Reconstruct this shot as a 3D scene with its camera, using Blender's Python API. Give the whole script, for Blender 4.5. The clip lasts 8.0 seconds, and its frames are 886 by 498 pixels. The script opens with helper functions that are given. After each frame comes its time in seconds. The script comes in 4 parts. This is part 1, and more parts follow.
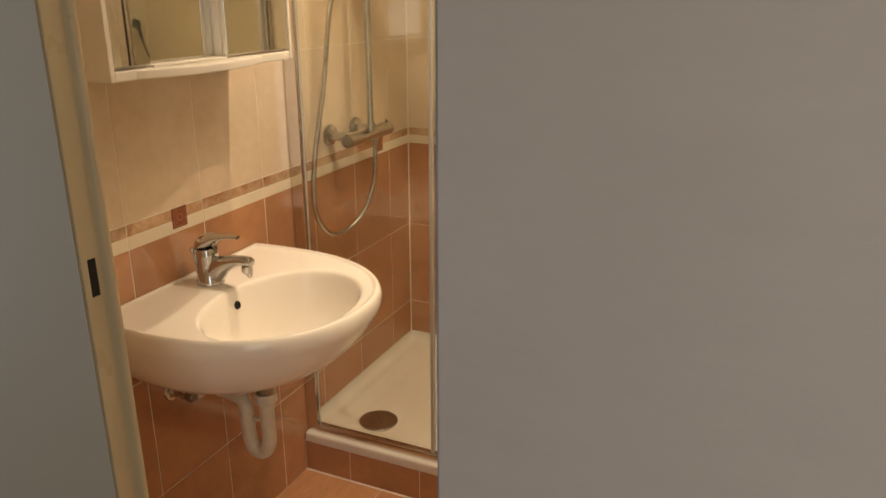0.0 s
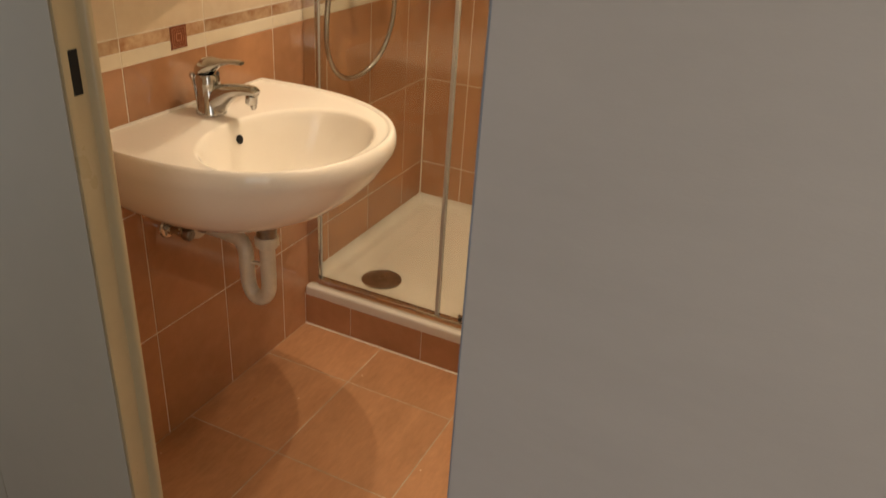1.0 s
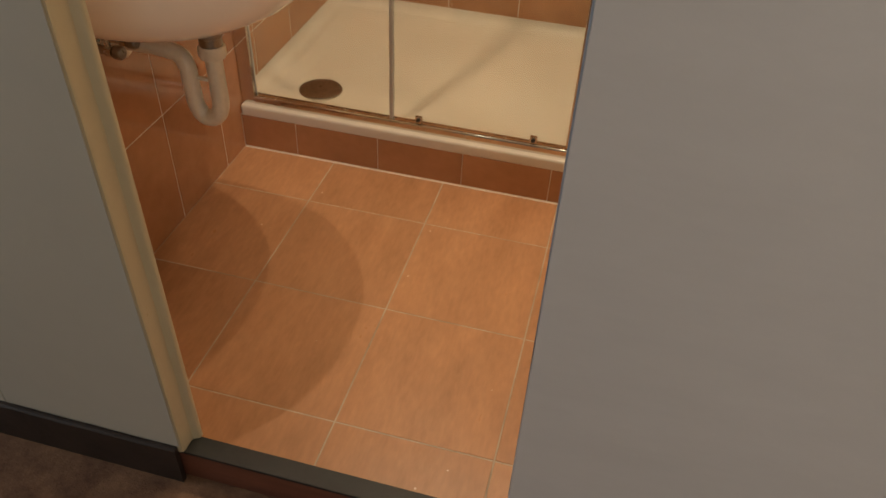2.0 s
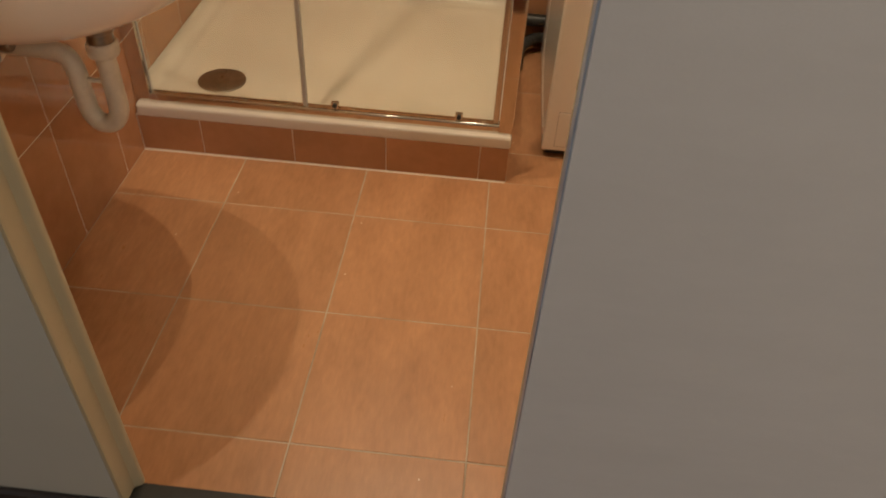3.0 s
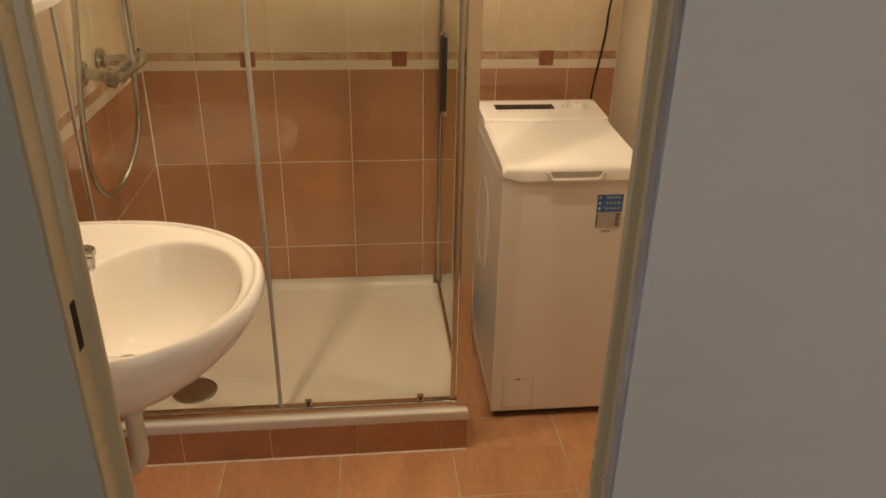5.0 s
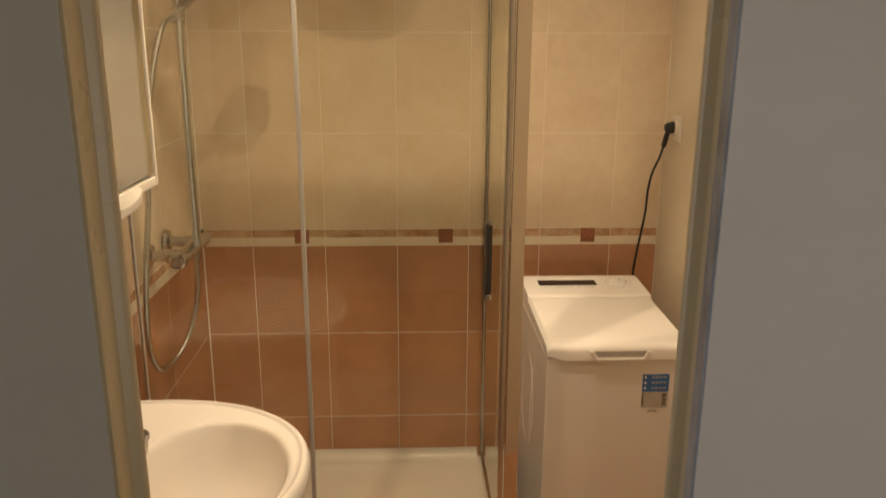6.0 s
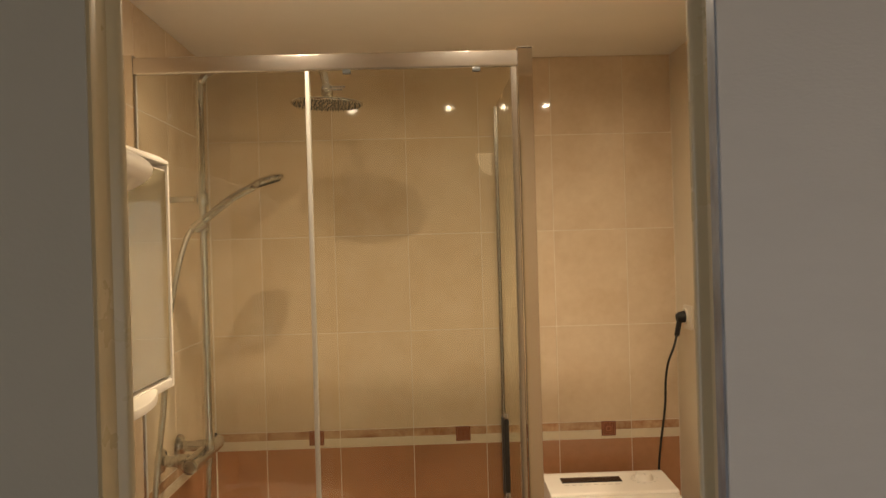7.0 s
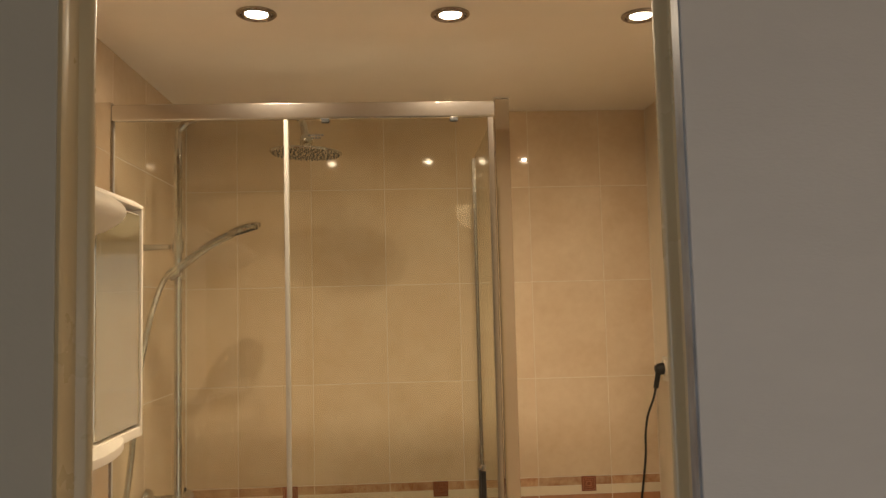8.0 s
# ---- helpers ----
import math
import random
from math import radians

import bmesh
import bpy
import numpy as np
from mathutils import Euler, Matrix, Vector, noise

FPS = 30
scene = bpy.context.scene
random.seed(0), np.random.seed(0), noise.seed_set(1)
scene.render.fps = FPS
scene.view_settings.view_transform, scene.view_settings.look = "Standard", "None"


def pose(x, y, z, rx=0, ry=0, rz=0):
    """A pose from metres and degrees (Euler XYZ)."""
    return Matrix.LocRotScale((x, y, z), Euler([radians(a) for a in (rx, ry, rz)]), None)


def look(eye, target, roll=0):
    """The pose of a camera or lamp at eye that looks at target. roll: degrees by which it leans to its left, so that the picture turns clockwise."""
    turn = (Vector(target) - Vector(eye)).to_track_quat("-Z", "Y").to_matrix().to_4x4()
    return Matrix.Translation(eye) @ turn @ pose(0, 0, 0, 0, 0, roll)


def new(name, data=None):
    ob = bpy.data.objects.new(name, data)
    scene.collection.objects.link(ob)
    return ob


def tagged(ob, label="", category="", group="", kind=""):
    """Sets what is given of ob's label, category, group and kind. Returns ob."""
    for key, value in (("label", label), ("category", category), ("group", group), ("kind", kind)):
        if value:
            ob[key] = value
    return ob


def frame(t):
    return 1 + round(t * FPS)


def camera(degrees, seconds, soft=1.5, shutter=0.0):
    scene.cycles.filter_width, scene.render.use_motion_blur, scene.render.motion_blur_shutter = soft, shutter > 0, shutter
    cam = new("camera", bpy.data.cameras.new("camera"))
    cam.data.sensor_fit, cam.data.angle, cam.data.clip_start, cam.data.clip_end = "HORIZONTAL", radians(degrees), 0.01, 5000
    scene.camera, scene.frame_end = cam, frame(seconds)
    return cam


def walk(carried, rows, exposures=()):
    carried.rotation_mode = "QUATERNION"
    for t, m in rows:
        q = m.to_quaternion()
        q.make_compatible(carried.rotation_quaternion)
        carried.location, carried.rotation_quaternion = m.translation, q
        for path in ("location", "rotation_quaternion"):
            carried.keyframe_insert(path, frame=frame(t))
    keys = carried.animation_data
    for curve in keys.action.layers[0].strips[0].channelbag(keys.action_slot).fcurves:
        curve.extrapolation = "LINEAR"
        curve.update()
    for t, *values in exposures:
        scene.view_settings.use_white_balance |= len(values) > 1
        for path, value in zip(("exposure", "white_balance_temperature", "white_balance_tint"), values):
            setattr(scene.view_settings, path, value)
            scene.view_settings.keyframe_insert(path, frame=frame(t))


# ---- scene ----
cam = camera(60.0, 8.0, shutter=0.2)
PATH = [
    (0, (1.325, -1.825, 1.529), (0.549, -0.098, 0.886), -0.1),
    (0.5, (1.312, -1.754, 1.469), (0.508, -0.087, 0.714), 3.2),
    (1, (1.254, -1.749, 1.409), (0.533, -0.13, 0.482), 4.0),
    (1.5, (1.119, -1.817, 1.362), (0.641, -0.249, 0.216), 2.7),
    (2.8, (0.959, -1.67, 1.245), (0.784, -0.24, -0.142), 4.7),
    (3, (0.932, -1.682, 1.257), (0.854, -0.2, -0.083), 3.6),
    (3.5, (0.84, -1.74, 1.299), (0.939, -0.216, 0.007), 0.4),
    (4, (0.754, -1.779, 1.392), (0.952, -0.158, 0.237), -0.5),
    (4.5, (0.738, -1.792, 1.486), (0.937, -0.082, 0.468), 0.4),
    (4.7, (0.731, -1.801, 1.519), (0.952, -0.058, 0.563), 1.1),
    (5.8, (0.721, -1.808, 1.647), (0.789, 0.089, 1.015), 0.6),
    (6, (0.718, -1.816, 1.651), (0.805, 0.114, 1.136), 0.3),
    (6.5, (0.73, -1.833, 1.669), (0.771, 0.157, 1.474), 0.1),
    (7, (0.73, -1.84, 1.639), (0.778, 0.159, 1.638), -1.6),
    (7.5, (0.732, -1.839, 1.613), (0.824, 0.155, 1.731), -1.4),
    (8, (0.74, -1.834, 1.615), (0.84, 0.158, 1.763), -1.4),
]
walk(cam, [(t, look(eye, target, roll)) for t, eye, target, roll in PATH], [(0, 0.0), (3.5, 0.0), (4.7, -0.15), (5.8, -0.2), (8, -0.26)])

# ---------------------------------------------------------------- world and light
world = bpy.data.worlds.new("world")
scene.world = world
world.use_nodes = True
wn = world.node_tree.nodes
sky = wn.new("ShaderNodeTexSky")
sky.sky_type, sky.sun_disc, sky.sun_elevation, sky.sun_rotation = "NISHITA", False, radians(20), radians(200)
world.node_tree.links.new(sky.outputs[0], wn["Background"].inputs[0])
wn["Background"].inputs[1].default_value = 0.06

# recessed spots: x, y, the direction in which each is tilted and its strength
SPOTS = [(0.414, -0.112, (0.0, 0.14, -0.99), 1.2), (0.857, -0.102, (-0.06, 0.12, -0.99), 1.3), (1.309, -0.090, (0.0, 0.08, -0.99), 0.85), (1.15, -0.52, (-0.10, 0.0, -0.99), 0.45)]
CEIL = 2.290


def spot_lamp(x, y, aim, strength):
    la = bpy.data.lights.new("spot_light", "AREA")
    la.shape, la.size = "DISK", 0.016
    la.energy, la.color, la.spread = 2.35 * strength, (1.0, 0.785, 0.54), radians(168)
    new("spot_light", la).matrix_world = pose(x, y, CEIL - 0.0045)
    beam = bpy.data.lights.new("spot_beam", "SPOT")
    beam.energy, beam.color = 16.0 * strength, (1.0, 0.785, 0.54)
    beam.spot_size, beam.spot_blend, beam.shadow_soft_size = radians(112), 1.0, 0.008
    at = Vector((x, y, CEIL - 0.0046))
    new("spot_beam", beam).matrix_world = look(at, at + Vector(aim))


for sx, sy, aim, power in SPOTS:
    spot_lamp(sx, sy, aim, power)

# two added fill lamps that brighten the hall; no such windows are known
fill_south = bpy.data.lights.new("hall_fill", "AREA")
fill_south.shape, fill_south.size, fill_south.size_y, fill_south.energy, fill_south.color = "RECTANGLE", 1.1, 1.9, 11.0, (1.0, 0.93, 0.86)
new("hall_fill", fill_south).matrix_world = look((1.95, -3.25, 1.06), (1.95, 0, 1.06))
end = bpy.data.lights.new("hall_fill", "AREA")
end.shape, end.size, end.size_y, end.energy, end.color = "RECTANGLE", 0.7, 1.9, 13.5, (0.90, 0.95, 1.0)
new("hall_fill", end).matrix_world = look((-1.65, -1.74, 1.1), (0, -1.74, 1.1))


# ---------------------------------------------------------------- materials
def mat(name, base, rough=0.5, metal=0.0, vary=0.0, scale=8.0, bump=0.0, bump_scale=60.0, second=None,
        stretch=(1, 1, 1), coat=0.0, rough_vary=0.0, per_piece=0.0, spec=0.5):
    m = bpy.data.materials.new(name)
    m.use_nodes = True
    nt = m.node_tree
    n, l = nt.nodes, nt.links
    b = n["Principled BSDF"]
    b.inputs["Roughness"].default_value = rough
    b.inputs["Metallic"].default_value = metal
    b.inputs["Coat Weight"].default_value = coat
    b.inputs["Coat Roughness"].default_value = 0.05
    b.inputs["Specular IOR Level"].default_value = spec
    co = n.new("ShaderNodeTexCoord")
    mp = n.new("ShaderNodeMapping")
    mp.inputs["Scale"].default_value = stretch
    l.new(co.outputs["Object"], mp.inputs["Vector"])
    vec = mp.outputs[0]
    info = n.new("ShaderNodeObjectInfo")
    off = n.new("ShaderNodeMath")
    off.operation = "MULTIPLY"
    off.inputs[1].default_value = 37.0
    l.new(info.outputs["Random"], off.inputs[0])
    add = n.new("ShaderNodeVectorMath")
    add.operation = "ADD"
    l.new(vec, add.inputs[0])
    l.new(off.outputs[0], add.inputs[1])
    vec = add.outputs[0]
    b.inputs["Base Color"].default_value = (*base, 1)
    if vary or second:
        t1 = n.new("ShaderNodeTexNoise")
        t1.inputs["Scale"].default_value = scale
        t1.inputs["Detail"].default_value = 6
        t1.inputs["Roughness"].default_value = 0.6
        l.new(vec, t1.inputs["Vector"])
        t2 = n.new("ShaderNodeTexNoise")
        t2.inputs["Scale"].default_value = scale * 7
        t2.inputs["Detail"].default_value = 3
        l.new(vec, t2.inputs["Vector"])
        mixn = n.new("ShaderNodeMath")
        mixn.operation = "MULTIPLY_ADD"
        mixn.inputs[1].default_value = 0.35
        l.new(t2.outputs[0], mixn.inputs[0])
        l.new(t1.outputs[0], mixn.inputs[2])
        ramp = n.new("ShaderNodeMapRange")
        ramp.inputs[1].default_value, ramp.inputs[2].default_value = 0.45, 0.9
        l.new(mixn.outputs[0], ramp.inputs[0])
        mx = n.new("ShaderNodeMix")
        mx.data_type = "RGBA"
        dark = second or tuple(c * (1 - vary) for c in base)
        mx.inputs[6].default_value = (*base, 1)
        mx.inputs[7].default_value = (*dark, 1)
        l.new(ramp.outputs[0], mx.inputs[0])
        col = mx.outputs[2]
        if per_piece:
            hs = n.new("ShaderNodeHueSaturation")
            pv = n.new("ShaderNodeMapRange")
            pv.inputs[3].default_value, pv.inputs[4].default_value = 1 - per_piece, 1 + per_piece
            l.new(info.outputs["Random"], pv.inputs[0])
            l.new(pv.outputs[0], hs.inputs["Value"])
            l.new(col, hs.inputs["Color"])
            col = hs.outputs[0]
        l.new(col, b.inputs["Base Color"])
        if rough_vary:
            rr = n.new("ShaderNodeMapRange")
            rr.inputs[1].default_value, rr.inputs[2].default_value = 0.3, 0.9
            rr.inputs[3].default_value, rr.inputs[4].default_value = max(0.02, rough - rough_vary), rough + rough_vary
            l.new(mixn.outputs[0], rr.inputs[0])
            l.new(rr.outputs[0], b.inputs["Roughness"])
    if bump:
        t3 = n.new("ShaderNodeTexNoise")
        t3.inputs["Scale"].default_value = bump_scale
        t3.inputs["Detail"].default_value = 4
        l.new(vec, t3.inputs["Vector"])
        bp = n.new("ShaderNodeBump")
        bp.inputs["Strength"].default_value = bump
        bp.inputs["Distance"].default_value = 0.002
        l.new(t3.outputs[0], bp.inputs["Height"])
        l.new(bp.outputs[0], b.inputs["Normal"])
    return m


def glass_mat(name, tint, rough=0.0):
    m = bpy.data.materials.new(name)
    m.use_nodes = True
    b = m.node_tree.nodes["Principled BSDF"]
    b.inputs["Base Color"].default_value = (*tint, 1)
    b.inputs["Roughness"].default_value = rough
    b.inputs["Transmission Weight"].default_value = 1.0
    b.inputs["IOR"].default_value = 1.46
    return m


def glow_mat(name, colour, strength):
    m = bpy.data.materials.new(name)
    m.use_nodes = True
    b = m.node_tree.nodes["Principled BSDF"]
    b.inputs["Base Color"].default_value = (0.8, 0.8, 0.8, 1)
    b.inputs["Emission Color"].default_value = (*colour, 1)
    b.inputs["Emission Strength"].default_value = strength
    return m


M_TILE_DARK = mat("terracotta wall tile", (0.50, 0.25, 0.125), 0.055, vary=0.3, scale=5, spec=0.8,
                  second=(0.385, 0.19, 0.095), rough_vary=0.008, per_piece=0.05)
M_TILE_LIGHT = mat("cream wall tile", (0.73, 0.60, 0.44), 0.045, vary=0.1, scale=5.5, spec=0.65,
                   second=(0.63, 0.485, 0.33), rough_vary=0.008, per_piece=0.02)
M_STRIP = mat("cream border strip", (0.76, 0.66, 0.50), 0.12, vary=0.08, scale=9, per_piece=0.02)
M_MARBLE = mat("marbled border strip", (0.68, 0.50, 0.32), 0.12, scale=11, second=(0.32, 0.13, 0.05), per_piece=0.12)
M_DECO = mat("brown relief tile", (0.27, 0.085, 0.04), 0.25, vary=0.35, scale=40)
M_DECO_RING = mat("copper relief line", (0.50, 0.22, 0.12), 0.25, vary=0.2, scale=60)
M_GROUT = mat("cream grout", (0.82, 0.74, 0.61), 0.85, vary=0.2, scale=20, bump=0.3, bump_scale=200)
M_GROUT_FLOOR = mat("tan floor grout", (0.62, 0.52, 0.40), 0.9, second=(0.33, 0.24, 0.16), scale=4, bump=0.4, bump_scale=200)
M_FLOOR = mat("terracotta floor tile", (0.53, 0.275, 0.14), 0.33, scale=6, second=(0.40, 0.195, 0.09), stretch=(2.0, 0.7, 1),
              bump=0.25, bump_scale=35, rough_vary=0.10, per_piece=0.05)


def worn(m, streak, chip):
    """Fine scuffs along y and scattered pale chips over a glazed tile."""
    n, l = m.node_tree.nodes, m.node_tree.links
    b = n["Principled BSDF"]
    col = b.inputs["Base Color"].links[0].from_socket
    tc = n.new("ShaderNodeNewGeometry")
    mp = n.new("ShaderNodeMapping")
    mp.inputs["Scale"].default_value = (110, 26, 1)
    l.new(tc.outputs["Position"], mp.inputs["Vector"])
    t = n.new("ShaderNodeTexNoise")
    t.inputs["Scale"].default_value = 1.0
    t.inputs["Detail"].default_value = 4
    l.new(mp.outputs[0], t.inputs["Vector"])
    rg = n.new("ShaderNodeMapRange")
    rg.inputs[1].default_value, rg.inputs[2].default_value = 0.3, 0.7
    rg.inputs[3].default_value, rg.inputs[4].default_value = 1 - streak, 1 + streak
    l.new(t.outputs[0], rg.inputs[0])
    hs = n.new("ShaderNodeHueSaturation")
    l.new(rg.outputs[0], hs.inputs["Value"])
    l.new(col, hs.inputs["Color"])
    v = n.new("ShaderNodeTexVoronoi")
    v.inputs["Scale"].default_value = 14
    l.new(tc.outputs["Position"], v.inputs["Vector"])
    near = n.new("ShaderNodeMath")
    near.operation = "LESS_THAN"
    near.inputs[1].default_value = 0.035
    l.new(v.outputs["Distance"], near.inputs[0])
    mx = n.new("ShaderNodeMix")
    mx.data_type = "RGBA"
    mx.inputs[7].default_value = (*chip, 1)
    l.new(near.outputs[0], mx.inputs[0])
    l.new(hs.outputs[0], mx.inputs[6])
    l.new(mx.outputs[2], b.inputs["Base Color"])


worn(M_FLOOR, 0.06, (0.72, 0.55, 0.40))
M_PLASTER = mat("cream wall paint", (0.76, 0.66, 0.51), 0.55, vary=0.07, scale=3, bump=0.15, bump_scale=90)
M_CEIL = mat("ceiling paint", (0.87, 0.82, 0.74), 0.35, vary=0.05, scale=2, bump=0.12, bump_scale=70)
M_HALL = mat("grey hall panel", (0.44, 0.40, 0.325), 0.6, vary=0.06, scale=3, bump=0.12, bump_scale=160)
M_DOOR = mat("grey door paint", (0.60, 0.56, 0.525), 0.45, vary=0.06, scale=4, bump=0.12, bump_scale=140, stretch=(1, 1, 3))
M_DOOR_EDGE = mat("bare metal door edge", (0.44, 0.50, 0.58), 0.4, metal=0.3, scale=12, second=(0.16, 0.16, 0.17),
                  stretch=(1, 1, 0.25))
M_FRAME = mat("cream frame enamel", (0.53, 0.44, 0.275), 0.28, vary=0.08, scale=5, bump=0.06, bump_scale=40, rough_vary=0.04)
# near-black for plates that stand for the shade inside holes
M_BLACK = mat("hollow shade black", (0.006, 0.006, 0.006), 0.7)
M_SKIRT = mat("dark brown skirting", (0.035, 0.022, 0.016), 0.5, vary=0.5, scale=14, bump=0.3, bump_scale=40)
M_THRESH = mat("black threshold strip", (0.022, 0.021, 0.018), 0.55, vary=0.6, scale=12, bump=0.2, bump_scale=50)
M_THRESH_WOOD = mat("reddish brown threshold", (0.16, 0.055, 0.03), 0.5, vary=0.4, scale=10, stretch=(0.3, 3, 3))
M_CARPET = mat("brown carpet", (0.24, 0.13, 0.07), 0.95, scale=16, second=(0.10, 0.045, 0.025), bump=0.9, bump_scale=260)
M_CERAMIC = mat("white ceramic", (0.89, 0.83, 0.74), 0.05, vary=0.02, scale=4, spec=0.6)
M_ACRYL = mat("white tray acrylic", (0.70, 0.64, 0.56), 0.15, vary=0.05, scale=5, rough_vary=0.04)
M_CHROME = mat("chrome", (0.60, 0.60, 0.59), 0.035, metal=1.0, vary=0.08, scale=12, rough_vary=0.03)
M_ALU = mat("polished aluminium", (0.66, 0.62, 0.56), 0.06, metal=1.0)
M_SATIN = mat("satin aluminium", (0.60, 0.57, 0.53), 0.26, metal=1.0)
M_STEEL = mat("brushed drain steel", (0.42, 0.38, 0.33), 0.3, metal=1.0, vary=0.4, scale=30, rough_vary=0.1)
M_HOSE = mat("metal shower hose", (0.62, 0.60, 0.56), 0.25, metal=1.0, vary=0.2, scale=60, bump=0.4, bump_scale=500)
M_GLASS = glass_mat("shower glass", (0.862, 0.868, 0.79))
M_MIRROR = mat("mirror", (0.74, 0.75, 0.71), 0.015, metal=1.0)
M_PLASTIC = mat("white plastic", (0.82, 0.76, 0.66), 0.3, vary=0.04, scale=6)
M_PLASTIC_OLD = mat("yellowed trap plastic", (0.74, 0.66, 0.52), 0.38, vary=0.2, scale=14, bump=0.1)
M_ENAMEL = mat("white machine enamel", (0.82, 0.77, 0.71), 0.16, vary=0.03, scale=3, coat=0.2)
M_LID = mat("white machine plastic", (0.84, 0.79, 0.72), 0.22, vary=0.03, scale=4)
M_DISPLAY = mat("dark display", (0.015, 0.012, 0.012), 0.12)
M_RUBBER = mat("black rubber", (0.012, 0.012, 0.013), 0.5, vary=0.3, scale=20)
M_PIPE = mat("grey drain hose", (0.035, 0.036, 0.035), 0.4, vary=0.3, scale=30)
M_BLUE = mat("blue sticker", (0.05, 0.16, 0.42), 0.3, vary=0.1, scale=30)
M_STICK = mat("silver sticker", (0.50, 0.46, 0.40), 0.35, vary=0.15, scale=50)
M_PRINT = mat("white print", (0.8, 0.78, 0.74), 0.5)
M_INK = mat("dark print", (0.05, 0.045, 0.04), 0.5)
M_GREYPRINT = mat("grey print", (0.36, 0.33, 0.30), 0.5)
M_LAMP = glow_mat("lamp lens", (1.0, 0.90, 0.74), 30.0)
M_RING = mat("satin nickel ring", (0.38, 0.34, 0.30), 0.22, metal=1.0, vary=0.1, scale=20)
M_SEAL = mat("milky seal strip", (0.46, 0.44, 0.40), 0.3, vary=0.1, scale=15)


# ---------------------------------------------------------------- mesh helpers
def thing(name, label, category, group="", kind="", at=(0, 0, 0)):
    ob = new(name)
    ob.empty_display_size = 0.05
    ob.location = at
    return tagged(ob, label, category, group, kind)


def weighted_normals(me, limit=math.cos(math.radians(42))):
    """Smooth shading weighted by face area, so that flat faces stay flat beside their rounded edges."""
    polys = me.polygons
    normals = [Vector(p.normal) for p in polys]
    areas = [p.area for p in polys]
    at_vert = [[] for _ in me.vertices]
    for p in polys:
        for v in p.vertices:
            at_vert[v].append(p.index)
    out = []
    for p in polys:
        n0 = normals[p.index]
        for v in p.vertices:
            n = Vector((0, 0, 0))
            for q in at_vert[v]:
                if normals[q].dot(n0) > limit:
                    n += normals[q] * areas[q]
            out.append(n.normalized() if n.length > 1e-12 else n0)
    me.normals_split_custom_set(out)


def part(name, bm, material, parent, label="", smooth=True, kind=""):
    me = bpy.data.meshes.new(name)
    bmesh.ops.recalc_face_normals(bm, faces=bm.faces)
    bm.to_mesh(me)
    bm.free()
    me.materials.append(material)
    if smooth:
        me.polygons.foreach_set("use_smooth", [True] * len(me.polygons))
        weighted_normals(me)
    ob = new(name, me)
    if parent is not None:
        ob.parent = parent
        at = Vector((0, 0, 0))
        up = parent
        while up is not None:
            at += up.location
            up = up.parent
        ob.location = -at
    if label or kind:
        tagged(ob, label, kind=kind)
    return ob


def solid(name, bm, material, label, category="", kind="", group="", smooth=True):
    return tagged(part(name, bm, material, None, smooth=smooth), label, category, group, kind)


def box(x0, x1, y0, y1, z0, z1, r=0.0, seg=2, bm=None):
    out = bmesh.new() if bm is None else bm
    mine = bmesh.new()
    bmesh.ops.create_cube(mine, size=1.0)
    for v in mine.verts:
        v.co = Vector((x0 + (v.co.x + 0.5) * (x1 - x0), y0 + (v.co.y + 0.5) * (y1 - y0), z0 + (v.co.z + 0.5) * (z1 - z0)))
    if r:
        bmesh.ops.bevel(mine, geom=mine.edges[:], offset=r, segments=seg, profile=0.5, affect="EDGES")
    return merge(out, mine)


def merge(out, mine, m=None):
    if m is not None:
        mine.transform(m)
    vs = [out.verts.new(v.co) for v in mine.verts]
    for f in mine.faces:
        out.faces.new([vs[v.index] for v in f.verts])
    mine.free()
    return out


def prism(outline, axis, a, b, bm=None, r=0.0, seg=2):
    """Extrudes a closed outline of pairs along an axis from a to b."""
    out = bmesh.new() if bm is None else bm
    mine = bmesh.new()
    put = {"x": lambda p, q, h: (h, p, q), "y": lambda p, q, h: (p, h, q), "z": lambda p, q, h: (p, q, h)}[axis]
    lo = [mine.verts.new(put(p, q, a)) for p, q in outline]
    hi = [mine.verts.new(put(p, q, b)) for p, q in outline]
    k = len(lo)
    mine.faces.new(lo)
    mine.faces.new(hi)
    for i in range(k):
        mine.faces.new((lo[i], lo[(i + 1) % k], hi[(i + 1) % k], hi[i]))
    bmesh.ops.recalc_face_normals(mine, faces=mine.faces)
    if r:
        bmesh.ops.bevel(mine, geom=mine.edges[:], offset=r, segments=seg, profile=0.5, affect="EDGES")
    mine.verts.index_update()
    return merge(out, mine)


def loft(rings, bm=None, cap=(True, True), closed=True):
    """Skins rings of equally many points."""
    out = bmesh.new() if bm is None else bm
    vv = [[out.verts.new(p) for p in ring] for ring in rings]
    for r0, r1 in zip(vv, vv[1:]):
        k = len(r0)
        for i in range(k if closed else k - 1):
            out.faces.new((r0[i], r0[(i + 1) % k], r1[(i + 1) % k], r1[i]))
    if cap[0]:
        out.faces.new(vv[0][::-1])
    if cap[1]:
        out.faces.new(vv[-1])
    return out


def lathe(profile, m, seg=32, bm=None, cap=(True, True)):
    """Turns pairs (radius, height) round the local z axis."""
    rings = [[m @ Vector((r * math.cos(2 * math.pi * i / seg), r * math.sin(2 * math.pi * i / seg), h)) for i in range(seg)]
             for r, h in profile]
    return loft(rings, bm, cap)


